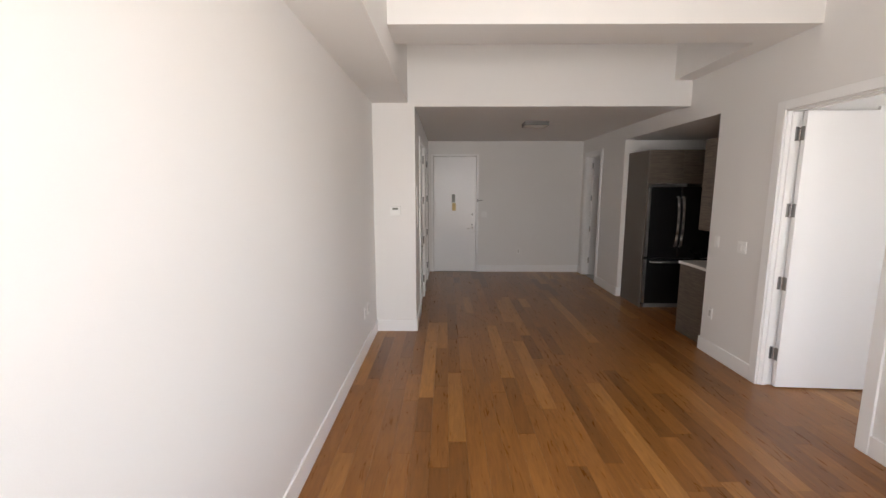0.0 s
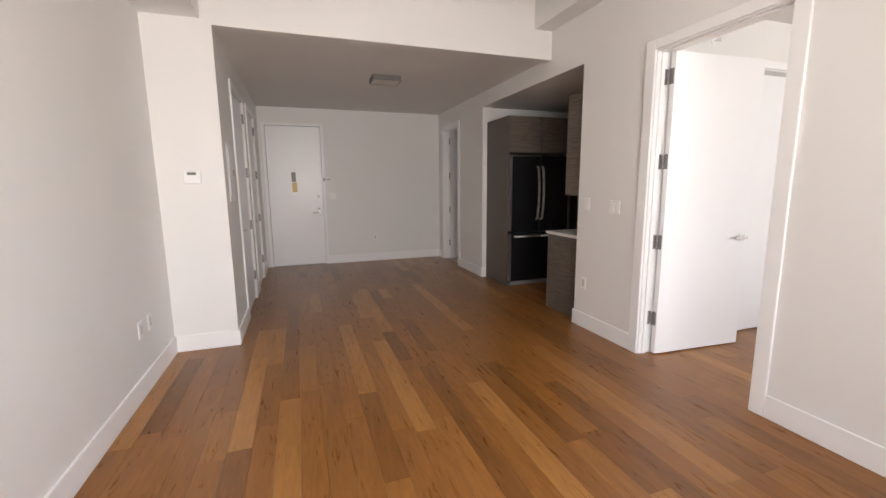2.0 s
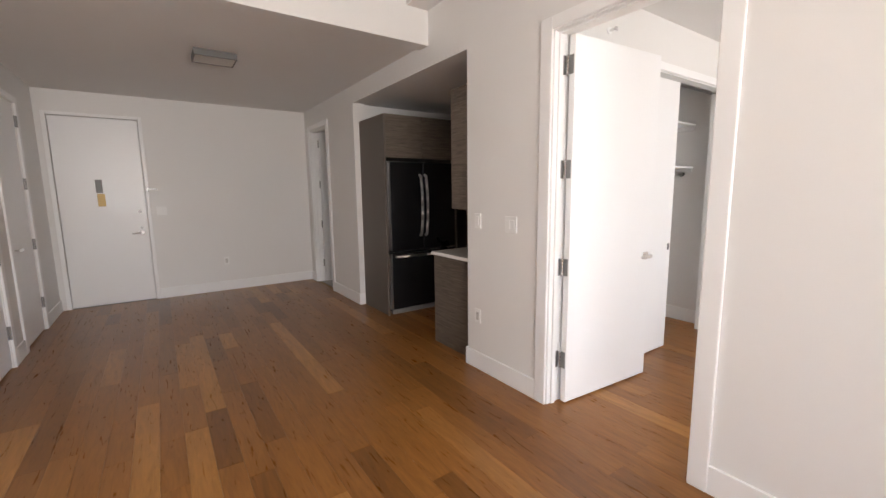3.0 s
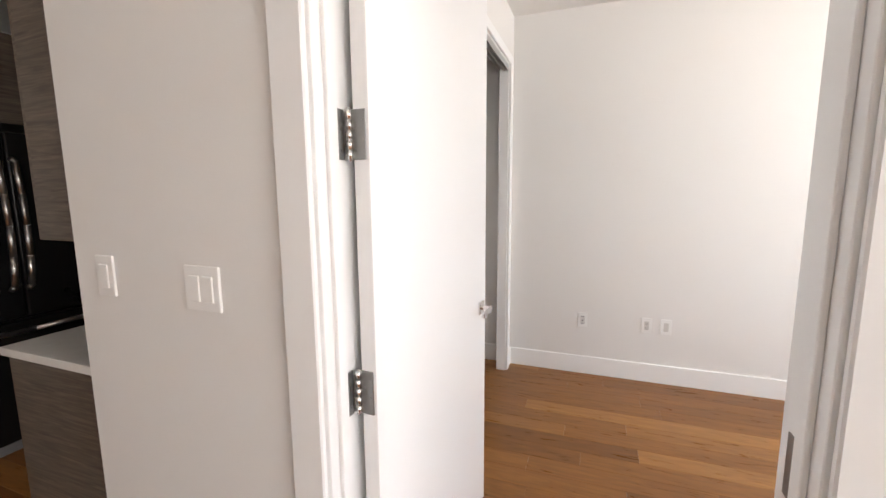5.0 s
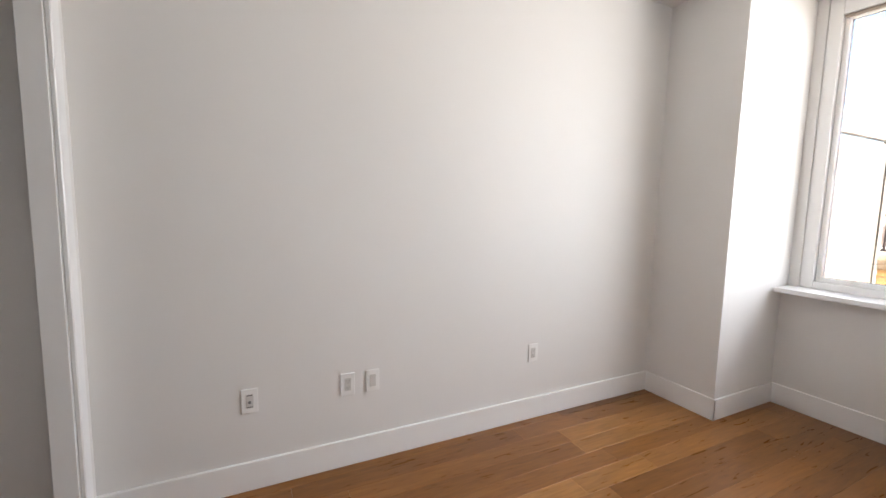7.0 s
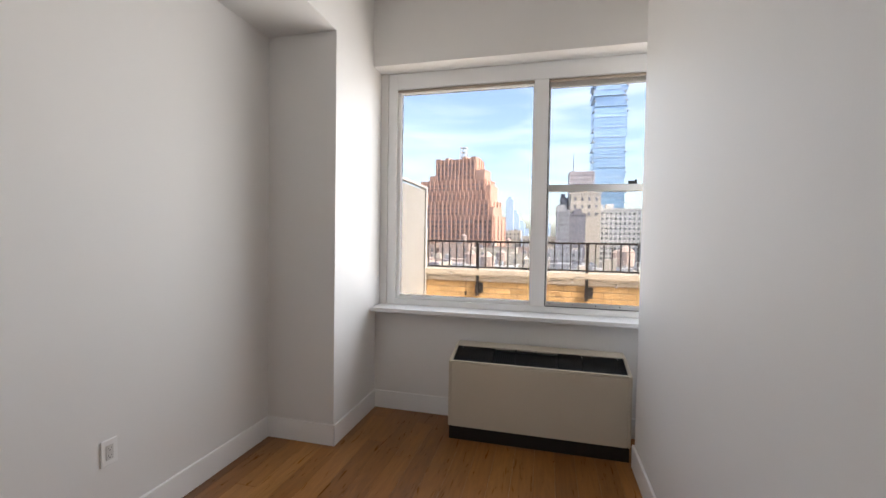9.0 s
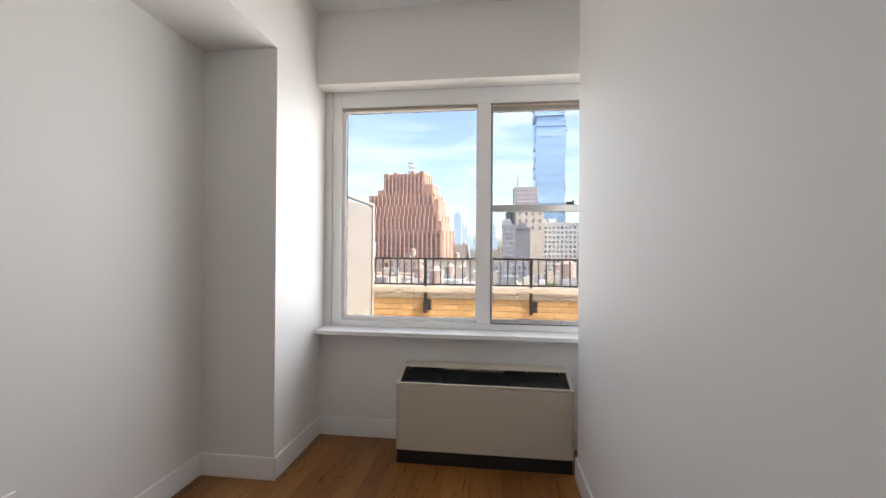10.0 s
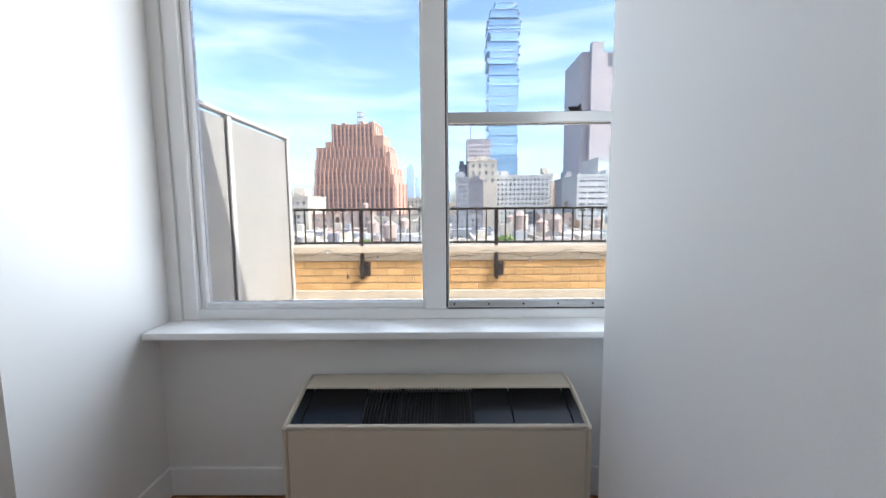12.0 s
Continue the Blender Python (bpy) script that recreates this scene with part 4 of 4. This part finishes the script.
para = tagged(slab("parapet", [(-14, 16, PY - 0.28, PY - 0.004, DZ, 0.80)], MORTAR), "buff brick terrace parapet wall", "parapet", kind="structure")
structure("parapet_base", [(-14, 16, PY - 0.27, PY + 0.03, DZ, 0.462)], STONE, "stone curb along the foot of the parapet", "curb", 0.006)
structure("parapet_band", [(-14, 16, PY - 0.28, PY + 0.012, 0.800, 0.885)], STONE, "weathered stone band under the coping", "stone band", 0.004)
structure("coping", [(-14, 16, PY - 0.34, PY + 0.05, 0.885, 0.965)], STONE, "pale stone coping along the parapet", "coping", 0.008)

BW, BHT, MJ = 0.196, 0.068, 0.010
bme = bpy.data.meshes.new("brick")
bm = bmesh.new()
box(bm, -BW / 2, BW / 2, -0.05, 0.0, -BHT / 2, BHT / 2, 0.003, 1)
bm.to_mesh(bme)
bm.free()
bme.materials.append(BRICK)
brk = random.Random(3)
for row in range(4):
    z = 0.468 + BHT / 2 + row * 0.0833
    for k in range(38):
        x = -1.0 + k * (BW + MJ) + (row % 2) * (BW + MJ) / 2
        ob = new("brick", bme)
        ob.location = (x, PY + brk.uniform(-0.001, 0.002), z)
        ob.parent = para
bm = bmesh.new()
for row in range(4):
    z = 0.468 + BHT / 2 + row * 0.0833
    for x0, n in ((-14.0, 62), (6.95, 43)):
        for k in range(n):
            x = x0 + k * (BW + MJ) + (row % 2) * (BW + MJ) / 2
            box(bm, x - BW / 2, x + BW / 2, PY - 0.05, PY, z - BHT / 2, z + BHT / 2)
tagged(part("bricks", bm, BRICK, para, "further bricks of the parapet"), kind="stuff")

# railing
rl = thing("terrace_railing", "dark painted iron railing bolted to the parapet", "railing", at=(3.97, PY - 0.02, 0.965))
bm = bmesh.new()
box(bm, -9, 9, -0.024, 0.024, 0.392, 0.418, 0.004, 1)
part("top_rail", bm, IRON, rl)
bm = bmesh.new()
box(bm, -9, 9, -0.016, 0.016, 0.02, 0.045, 0.003, 1)
part("bottom_rail", bm, IRON, rl)
bal = bpy.data.meshes.new("baluster")
bm = bmesh.new()
box(bm, -0.0075, 0.0075, -0.0075, 0.0075, 0.045, 0.392)
bm.to_mesh(bal)
bm.free()
bal.materials.append(IRON)
sp_ = 1.492
post_me = bpy.data.meshes.new("post")
bm = bmesh.new()
box(bm, -0.021, 0.021, 0.022, 0.062, -0.375, 0.392, 0.003, 1)
bm.to_mesh(post_me)
bm.free()
post_me.materials.append(IRON)
foot_me = bpy.data.meshes.new("bracket")
bm = bmesh.new()
box(bm, -0.085, -0.023, 0.020, 0.055, -0.335, -0.185, 0.004, 1)
box(bm, -0.023, 0.028, 0.063, 0.075, -0.345, -0.20, 0.004, 1)
for k in (-0.31, -0.22):
    cyl(bm, (-0.055, 0.054, k), (-0.055, 0.064, k), 0.011, 6)
bm.to_mesh(foot_me)
bm.free()
foot_me.materials.append(IRON)
for i in range(-5, 7):
    x = 3.23 - 3.97 + i * sp_
    p = new("post", post_me)
    p.location, p.parent = (x, 0, 0), rl
    f = new("bracket", foot_me)
    f.parent = p
    for k in range(1, 14):
        if abs(x + k * sp_ / 14) < 8.9:
            b = new("baluster", bal)
            b.location, b.parent = (x + k * sp_ / 14, 0, 0), rl

# string lights along the railing
sl = thing("string_lights", "black cable of string lights draped over the coping", "string lights", at=(3.9, PY + 0.055, 0.95))
pts = []
for i in range(61):
    u = -2.4 + i * 0.08
    ph = ((u + 2.4) / 0.9) % 1.0
    pts.append(Vector((u, 0.006, -0.03 - 0.075 * 4 * ph * (1 - ph) + 0.012 * math.sin(i * 1.7))))
bm = bmesh.new()
for a, b in zip(pts, pts[1:]):
    cyl(bm, a, b, 0.003, 5)
part("cable", bm, BLACK, sl)
for i in range(3, 60, 7):
    p = pts[i]
    bm = bmesh.new()
    cyl(bm, p, p + Vector((0, 0.004, -0.03)), 0.008, 8)
    so = part("lamp_socket", bm, BLACK, sl)
    bm = bmesh.new()
    bmesh.ops.create_uvsphere(bm, u_segments=10, v_segments=8, radius=0.014, matrix=Matrix.Translation(p + Vector((0, 0.004, -0.042))))
    part("bulb", bm, QUARTZ, so, "small clear bulb", True)
bm = bmesh.new()
dp = [Vector((0.98, 0.008, -0.06)), Vector((0.97, 0.012, -0.16)), Vector((0.99, 0.012, -0.24)), Vector((0.98, 0.012, -0.30))]
for a, b in zip(dp, dp[1:]):
    cyl(bm, a, b, 0.003, 5)
cyl(bm, dp[-1], dp[-1] + Vector((0, 0, -0.05)), 0.012, 8)
part("loose_end", bm, BLACK, sl, "loose black cable end with a plug")

# privacy screen between terraces
ps = thing("privacy_screen", "beige panelled privacy screen dividing the terrace", "screen", at=(5.52, -2.0, DZ))
TOPZ = 2.16 - DZ
for y0, y1 in ((-1.10, 0.05), (0.11, 1.16)):
    bm = bmesh.new()
    box(bm, -0.012, 0.012, y0 + 0.03, y1 - 0.03, 0.03, TOPZ - 0.06)
    part("panel", bm, SCREEN, ps)
for y in (-1.12, 0.08, 1.19):
    bm = bmesh.new()
    box(bm, -0.03, 0.03, y - 0.03, y + 0.03, 0.0, TOPZ - 0.031, 0.003, 1)
    part("post", bm, SCREENF, ps)
bm = bmesh.new()
box(bm, -0.035, 0.035, -1.15, 1.22, TOPZ - 0.03, TOPZ, 0.004, 1)
part("cap_rail", bm, SCREENF, ps, "pale metal cap rail")
for y in (-1.085, 0.045, 0.115, 1.155):
    bm = bmesh.new()
    box(bm, -0.018, -0.012, y - 0.005, y + 0.005, 0.03, TOPZ - 0.06)
    part("gasket", bm, IRON, ps, "thin dark gasket")

# ---- city ----
GZ = -46.0
structure("ground", [(-3000, 3000, -4200, 200, GZ - 1, GZ)], ASPH, "city ground far below", "ground")


def facade_block(root, x0, x1, y, z0, z1, depth, mat, name="wall"):
    bm = bmesh.new()
    box(bm, x0, x1, y - depth, y, z0, z1)
    return part(name, bm, mat, root)


win_cache = {}


def pane_mesh(w, h, mat, d=0.25):
    key = (round(w, 2), round(h, 2), mat.name)
    if key not in win_cache:
        me = bpy.data.meshes.new("window")
        bm = bmesh.new()
        box(bm, -w / 2, w / 2, -d, 0.12, -h / 2, h / 2)
        bm.to_mesh(me)
        bm.free()
        me.materials.append(mat)
        win_cache[key] = me
    return win_cache[key]


def window_grid(parent, x0, x1, y, z0, z1, nx, nz, mat, fw=0.5, fh=0.55):
    px, pz = (x1 - x0) / nx, (z1 - z0) / nz
    me = pane_mesh(px * fw, pz * fh, mat)
    for i in range(nx):
        for k in range(nz):
            ob = new("window", me)
            ob.location = (x0 + (i + 0.5) * px, y, z0 + (k + 0.5) * pz)
            ob.parent = parent


# brown setback tower
D = -256.0
TX = 60.0
bt = thing("brown_setback_tower", "massive brown brick tower with stepped setbacks", "building", at=(TX, D, 0), turn=-12)
tiers = [  # x0, x1, foot, top, front, depth, window columns, window rows
    (35.2, 89.6, -40.0, 14.0, 0.0, 24, 17, 12), (38.5, 89.6, 14.0, 24.0, -1.5, 22, 17, 3), (41.0, 89.6, 24.0, 30.0, -3, 20, 16, 2),
    (43.0, 89.6, 30.0, 37.6, -5, 18, 15, 2), (50.5, 79.5, 37.6, 51.5, -7, 15, 10, 4)]
for x0, x1, zb, top, y, dep, nx, nz in tiers:
    x0, x1 = x0 - TX, x1 - TX
    w = facade_block(bt, x0, x1, y, zb, top, dep, BROWN)
    h0 = max(zb, -26.0)
    window_grid(w, x0 + 1.0, x1 - 1.0, y, h0 + 0.8, top - 1.6, nx, nz, DARKWIN, 0.36, 0.6)
    for k in range(nx + 1):
        bm = bmesh.new()
        u = x0 + 1.0 + k * (x1 - x0 - 2.0) / nx
        box(bm, u - 0.34, u + 0.34, y, y + 0.7, h0, top + (1.1 if k % 3 == 0 else 0.2))
        part("pier", bm, BROWN, w)
    for k in range(4):
        bm = bmesh.new()
        v = y - 1.5 - k * (dep - 3.0) / 3
        box(bm, x0 - 0.6, x0, v - 0.5, v + 0.5, h0, top + 0.5)
        part("side_pier", bm, BROWN, w)
    bm = bmesh.new()
    box(bm, x0 - 0.2, x1 + 0.2, y - dep, y + 0.3, top, top + 0.6)
    part("cornice", bm, BROWN, w)
# stepped corner turrets against the shaft
for x, s, foot, top, fy in ((47.2, 3.0, 37.0, 44.5, -6.4), (52.2, 1.6, 50.5, 53.2, -6.6), (58.5, 1.2, 50.5, 53.6, -6.6), (71.0, 1.2, 50.5, 53.4, -6.6), (77.8, 1.6, 50.5, 53.0, -6.6), (81.6, 2.2, 37.0, 42.0, -6.4), (40.6, 1.6, 23.0, 34.0, -3.4), (37.4, 1.4, 13.0, 20.0, -1.2)):
    bm = bmesh.new()
    box(bm, x - TX - s, x - TX + s, -18, fy, foot, top)
    part("turret", bm, BROWN, bt)
bm = bmesh.new()
for dx in (-2, 2):
    for dy in (-2, 2):
        cyl(bm, (2 + dx, -14 + dy, 51.5), (2 + dx * 0.8, -14 + dy * 0.8, 61), 0.25, 6)
for z in (54.5, 57.5, 60.5):
    box(bm, -0.1, 4.1, -16.1, -11.9, z, z + 0.4)
part("roof_mast", bm, PALEST, bt, "pale steel roof mast")

# glass tower of shifted boxes
gt = thing("stacked_glass_tower", "slender blue glass tower of shifted stacked floors", "skyscraper", at=(0, 0, 0))
GD = -520.0
sr = random.Random(11)
z = GZ
while z < 240:
    hgt = 12.0 if z < 170 else sr.choice((7.0, 9.0, 11.0))
    j = 0.8 if z < 170 else 2.8
    a, b = sr.uniform(-j, j), sr.uniform(-j, j)
    x0, x1 = -83.5 + a, -47.5 + b
    if z > 226:
        x0, x1 = -79.5 + a * 0.3, -54 + b * 0.3
    bm = bmesh.new()
    box(bm, x0, x1, GD - 36, GD + a, z, z + hgt - 0.5)
    fl = part("storeys", bm, TOWERGL, gt)
    bm = bmesh.new()
    box(bm, x0 - 0.4, x1 + 0.4, GD - 36, GD + a + 0.5, z + hgt - 0.5, z + hgt)
    part("slab_edge", bm, PALEST, fl, "pale concrete slab edge")
    if z < 235:
        n = int(hgt // 3.6)
        for k in range(1, n):
            bm = bmesh.new()
            box(bm, x0 - 0.15, x1 + 0.15, GD - 1, GD + a + 0.2, z + k * hgt / n - 0.16, z + k * hgt / n + 0.1)
            part("floor_line", bm, TOWERLN, fl)
        for side in (x0, x1):
            if sr.random() < 0.75:
                bm = bmesh.new()
                box(bm, side - 1.7, side + 1.7, GD + a - 6, GD + a + 1.6, z + hgt * 0.5, z + hgt * 0.5 + 0.9)
                part("balcony", bm, PALEST, fl, "concrete balcony")
    z += hgt

# windowless slab tower
lt = thing("windowless_tower", "tall windowless pinkish-grey concrete tower", "skyscraper", at=(0, 0, 0))
LD = -430.0
w = facade_block(lt, -262, -132, LD, GZ, 152, 60, PINKST)
for x0, x1 in ((-150.5, -139.5), (-200, -188)):
    bm = bmesh.new()
    box(bm, x0, x1, LD, LD + 7, GZ, 159)
    part("shaft", bm, PINKST, lt)
for k in range(6):
    bm = bmesh.new()
    box(bm, -163 - k * 7, -158 - k * 7, LD - 2, LD + 0.3, 138, 151)
    part("vent_opening", bm, DARKWIN, lt, "dark vent opening")


def office(name, label, x0, x1, y, top, mat, nx, nz, h=3.6, fw=0.55, fh=0.5, depth=30, roof=True, winmat=None):
    r = thing(name, label, "building", at=(0, 0, 0))
    w = facade_block(r, x0, x1, y, GZ, top, depth, mat)
    window_grid(w, x0 + 0.6, x1 - 0.6, y, top - 1.2 - nz * h, top - 1.2, nx, nz, winmat or DARKWIN, fw, fh)
    bm = bmesh.new()
    box(bm, x0 - 0.3, x1 + 0.3, y - depth, y + 0.35, top - 0.5, top + 0.7)
    part("cornice", bm, mat, r)
    if roof:
        rr = random.Random(int(abs(x0 * 7 + y)))
        for _ in range(3):
            u = rr.uniform(x0 + 2, x1 - 4)
            bm = bmesh.new()
            box(bm, u, u + rr.uniform(2, 5), y - 14 + rr.uniform(-2, 2), y - 6 + rr.uniform(-2, 2), top + 0.6, top + rr.uniform(2.5, 5))
            part("bulkhead", bm, mat, r)
    return r


office("office_building", "long pale stone office building with rows of windows", 3.77 - 0.245 * 300, 3.77 - 0.086 * 300, -298, 21.5, PALEST, 16, 11, 3.4)
office("office_building", "pale stone end block beside an office building", 3.77 - 0.252 * 320, 3.77 - 0.232 * 320, -318, 24.0, CREAMST, 2, 8)
office("brick_block", "plain grey brick block with a tall blank side", 3.77 - 0.118 * 290, 3.77 - 0.052 * 290, -288, 31.5, CREAMST, 4, 3, 5.0, 0.35, 0.5)
office("brick_block", "dark grey rear wing of a brick block", 3.77 - 0.086 * 280, 3.77 - 0.048 * 280, -278, 17.0, DARKST, 1, 1, 4.0, 0.1, 0.1)
office("apartment_block", "grey apartment block with small windows", 3.77 - 0.050 * 270, 3.77 - 0.022 * 270, -268, 18.5, GREYST, 5, 11, 3.0)
office("grey_office_tower", "distant mauve-grey office tower with a flat top", 3.77 - 0.104 * 420, 3.77 - 0.048 * 420, -420, 66.0, PINKST, 9, 5, 4.2, 0.5, 0.5, 30, False)
office("blue_office_tower", "distant dark blue office tower", 3.77 - 0.046 * 420, 3.77 - 0.030 * 420, -424, 41.0, DARKST, 3, 5, 4.2)
office("white_office_block", "white office block with ribbon windows", 3.77 - 0.470 * 230, 3.77 - 0.310 * 230, -228, 16.5, PALEST, 7, 11, 3.2, 0.8, 0.3)
office("white_office_block", "white rooftop block above an office building", 3.77 - 0.470 * 250, 3.77 - 0.365 * 250, -252, 28.5, PALEST, 1, 1, 3.0, 0.1, 0.1)
office("grey_side_block", "narrow grey office block in shade", 3.77 - 0.318 * 260, 3.77 - 0.290 * 260, -262, 17.0, GREYST, 2, 8)
office("tan_block", "tan brick block beyond the office building", 3.77 - 0.30 * 330, 3.77 - 0.258 * 330, -332, 14.0, BRICKST, 4, 6, 3.6)
office("cream_block", "cream corner building beside the tower", 3.77 + 0.338 * 200, 3.77 + 0.400 * 200, -198, 5.5, CREAMST, 4, 6, 3.2)
bm = bmesh.new()
cyl(bm, (-20.5, -430, 60), (-20.5, -430, 86), 0.8, 6, 0.2)
tagged(part("antenna_mast", bm, DARKST), "thin dark antenna mast on a rooftop", "antenna")


# low rooftops between the towers
def low_building(x, y, w, d, top, mat, rr):
    r = thing("low_building", rr.choice(("pale low-rise building with a flat roof", "brick low-rise building with rooftop equipment", "white loft building with rooftop bulkheads")), "building", "low rooftops", at=(x, y, GZ))
    bm = bmesh.new()
    box(bm, -w / 2, w / 2, -d, 0, 0, top - GZ)
    wall = part("wall", bm, mat, r)
    bm = bmesh.new()
    for s in (-1, 1):
        box(bm, s * w / 2 - 0.2, s * w / 2 + 0.2, -d, 0.1, top - GZ, top - GZ + 0.7)
    box(bm, -w / 2 + 0.2, w / 2 - 0.2, -0.3, 0.1, top - GZ, top - GZ + 0.6)
    part("parapet", bm, mat, r)
    n = max(2, int(w / 3.2))
    me = pane_mesh(1.2, 1.8, DARKWIN)
    for i in range(n):
        for k in range(2):
            o = new("window", me)
            o.location = (-w / 2 + (i + 0.5) * w / n, 0, top - GZ - 2.6 - 3.4 * k)
            o.parent = wall
    for _ in range(rr.randint(1, 3)):
        u, v = rr.uniform(-w / 2 + 1, w / 2 - 2), rr.uniform(-d + 2, -3)
        bm = bmesh.new()
        box(bm, u, u + rr.uniform(1.2, 3.5), v, v + rr.uniform(1.5, 3), top - GZ, top - GZ + rr.uniform(1.0, 2.8), 0.05, 1)
        part("bulkhead", bm, rr.choice((PALEST, GREYST, DARKST, STONEB)), r)
    if rr.random() < 0.3:
        u, v, b0 = rr.uniform(-w / 2 + 2, w / 2 - 2), -d * 0.5, top - GZ
        bm = bmesh.new()
        for dx in (-0.9, 0.9):
            for dy in (-0.9, 0.9):
                cyl(bm, (u + dx, v + dy, b0), (u + dx, v + dy, b0 + 2.0), 0.12, 6)
        cyl(bm, (u, v, b0 + 2.0), (u, v, b0 + 4.6), 1.5, 14)
        cyl(bm, (u, v, b0 + 4.6), (u, v, b0 + 5.7), 1.6, 14, 0.1)
        part("water_tank", bm, BRICKST, r, "wooden rooftop water tank")


rr = random.Random(21)
for row, (dist, lo, hi, wid) in enumerate(((70, -7.5, -5.0, 11), (95, -8.5, -5.5, 13), (125, -9, -5, 14), (160, -9.5, -4.0, 17), (195, -9, -2.0, 19), (235, -8, 1.0, 22), (340, -7, 7, 34))):
    span = dist * 0.62
    x = -span * 0.85
    while x < span * 0.75:
        w = wid * rr.uniform(0.6, 1.3)
        if rr.random() < 0.86 and not (dist > 200 and 25 < x < 95):
            low_building(x + w / 2, -dist - rr.uniform(0, 8), w - 0.8, rr.uniform(11, 20), rr.uniform(lo, hi), rr.choice((PALEST, CREAMST, GREYST, BRICKST, PALEST, STONEB)), rr)
        x += w + rr.uniform(0, 2.5)


# street and roof trees
def leafy_tree(x, y, z, h, rr):
    r = thing("tree", "small light green city tree among rooftops", "tree", "city trees", at=(x, y, z))
    bm = bmesh.new()
    cyl(bm, (0, 0, 0), (0.1, 0, h * 0.45), 0.22, 8, 0.13)
    for k in range(5):
        a = k * 1.3
        cyl(bm, (0.08, 0, h * (0.3 + 0.03 * k)), (math.cos(a) * h * 0.22, math.sin(a) * h * 0.22, h * 0.68), 0.09, 6, 0.03)
    part("trunk", bm, BARK, r)
    verts, faces = [], []
    for k in range(420):
        a, u, v = rr.uniform(0, 6.283), rr.random() ** 0.5, rr.uniform(-1, 1)
        rad = h * 0.34 * u * (1 - 0.45 * abs(v)) * (1 + 0.25 * math.sin(3 * a))
        c = Vector((math.cos(a) * rad, math.sin(a) * rad, h * 0.68 + v * h * 0.30))
        s = h * rr.uniform(0.03, 0.055)
        t = Euler((rr.uniform(0, 3), rr.uniform(0, 3), rr.uniform(0, 6))).to_matrix()
        i = len(verts)
        verts += [c + t @ Vector(q) * s for q in ((-1, 0, 0), (0, -0.5, 0.1), (1, 0, 0), (0, 0.5, 0.1))]
        faces.append((i, i + 1, i + 2, i + 3))
    me = bpy.data.meshes.new("crown")
    me.from_pydata(verts, [], faces)
    me.materials.append(LEAF)
    c = new("crown", me)
    c.parent = r


tr = random.Random(5)
for x, y, z, h in ((-3.5, -58, -9.5, 5.5), (-8.0, -60, -9.5, 5.0), (-5.6, -64, -9.5, 6.0), (-27, -66, -10, 6.0), (-30.5, -64, -10, 5.5), (-34, -70, -10, 6.0), (15, -66, -9.5, 4.5), (18, -70, -9.5, 5.0)):
    leafy_tree(x, y, z, h, tr)

# far skyline, distance haze put into the towers' colour
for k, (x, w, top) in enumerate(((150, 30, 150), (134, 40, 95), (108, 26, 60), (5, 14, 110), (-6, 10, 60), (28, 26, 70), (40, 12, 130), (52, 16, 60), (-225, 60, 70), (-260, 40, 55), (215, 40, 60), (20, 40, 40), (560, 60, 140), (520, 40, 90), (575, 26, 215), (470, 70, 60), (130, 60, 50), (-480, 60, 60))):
    s = thing("far_skyscraper", "far skyline skyscraper with haze in its pale blue colour", "skyscraper", "far skyline", at=(x, -1650 - 37 * k, GZ))
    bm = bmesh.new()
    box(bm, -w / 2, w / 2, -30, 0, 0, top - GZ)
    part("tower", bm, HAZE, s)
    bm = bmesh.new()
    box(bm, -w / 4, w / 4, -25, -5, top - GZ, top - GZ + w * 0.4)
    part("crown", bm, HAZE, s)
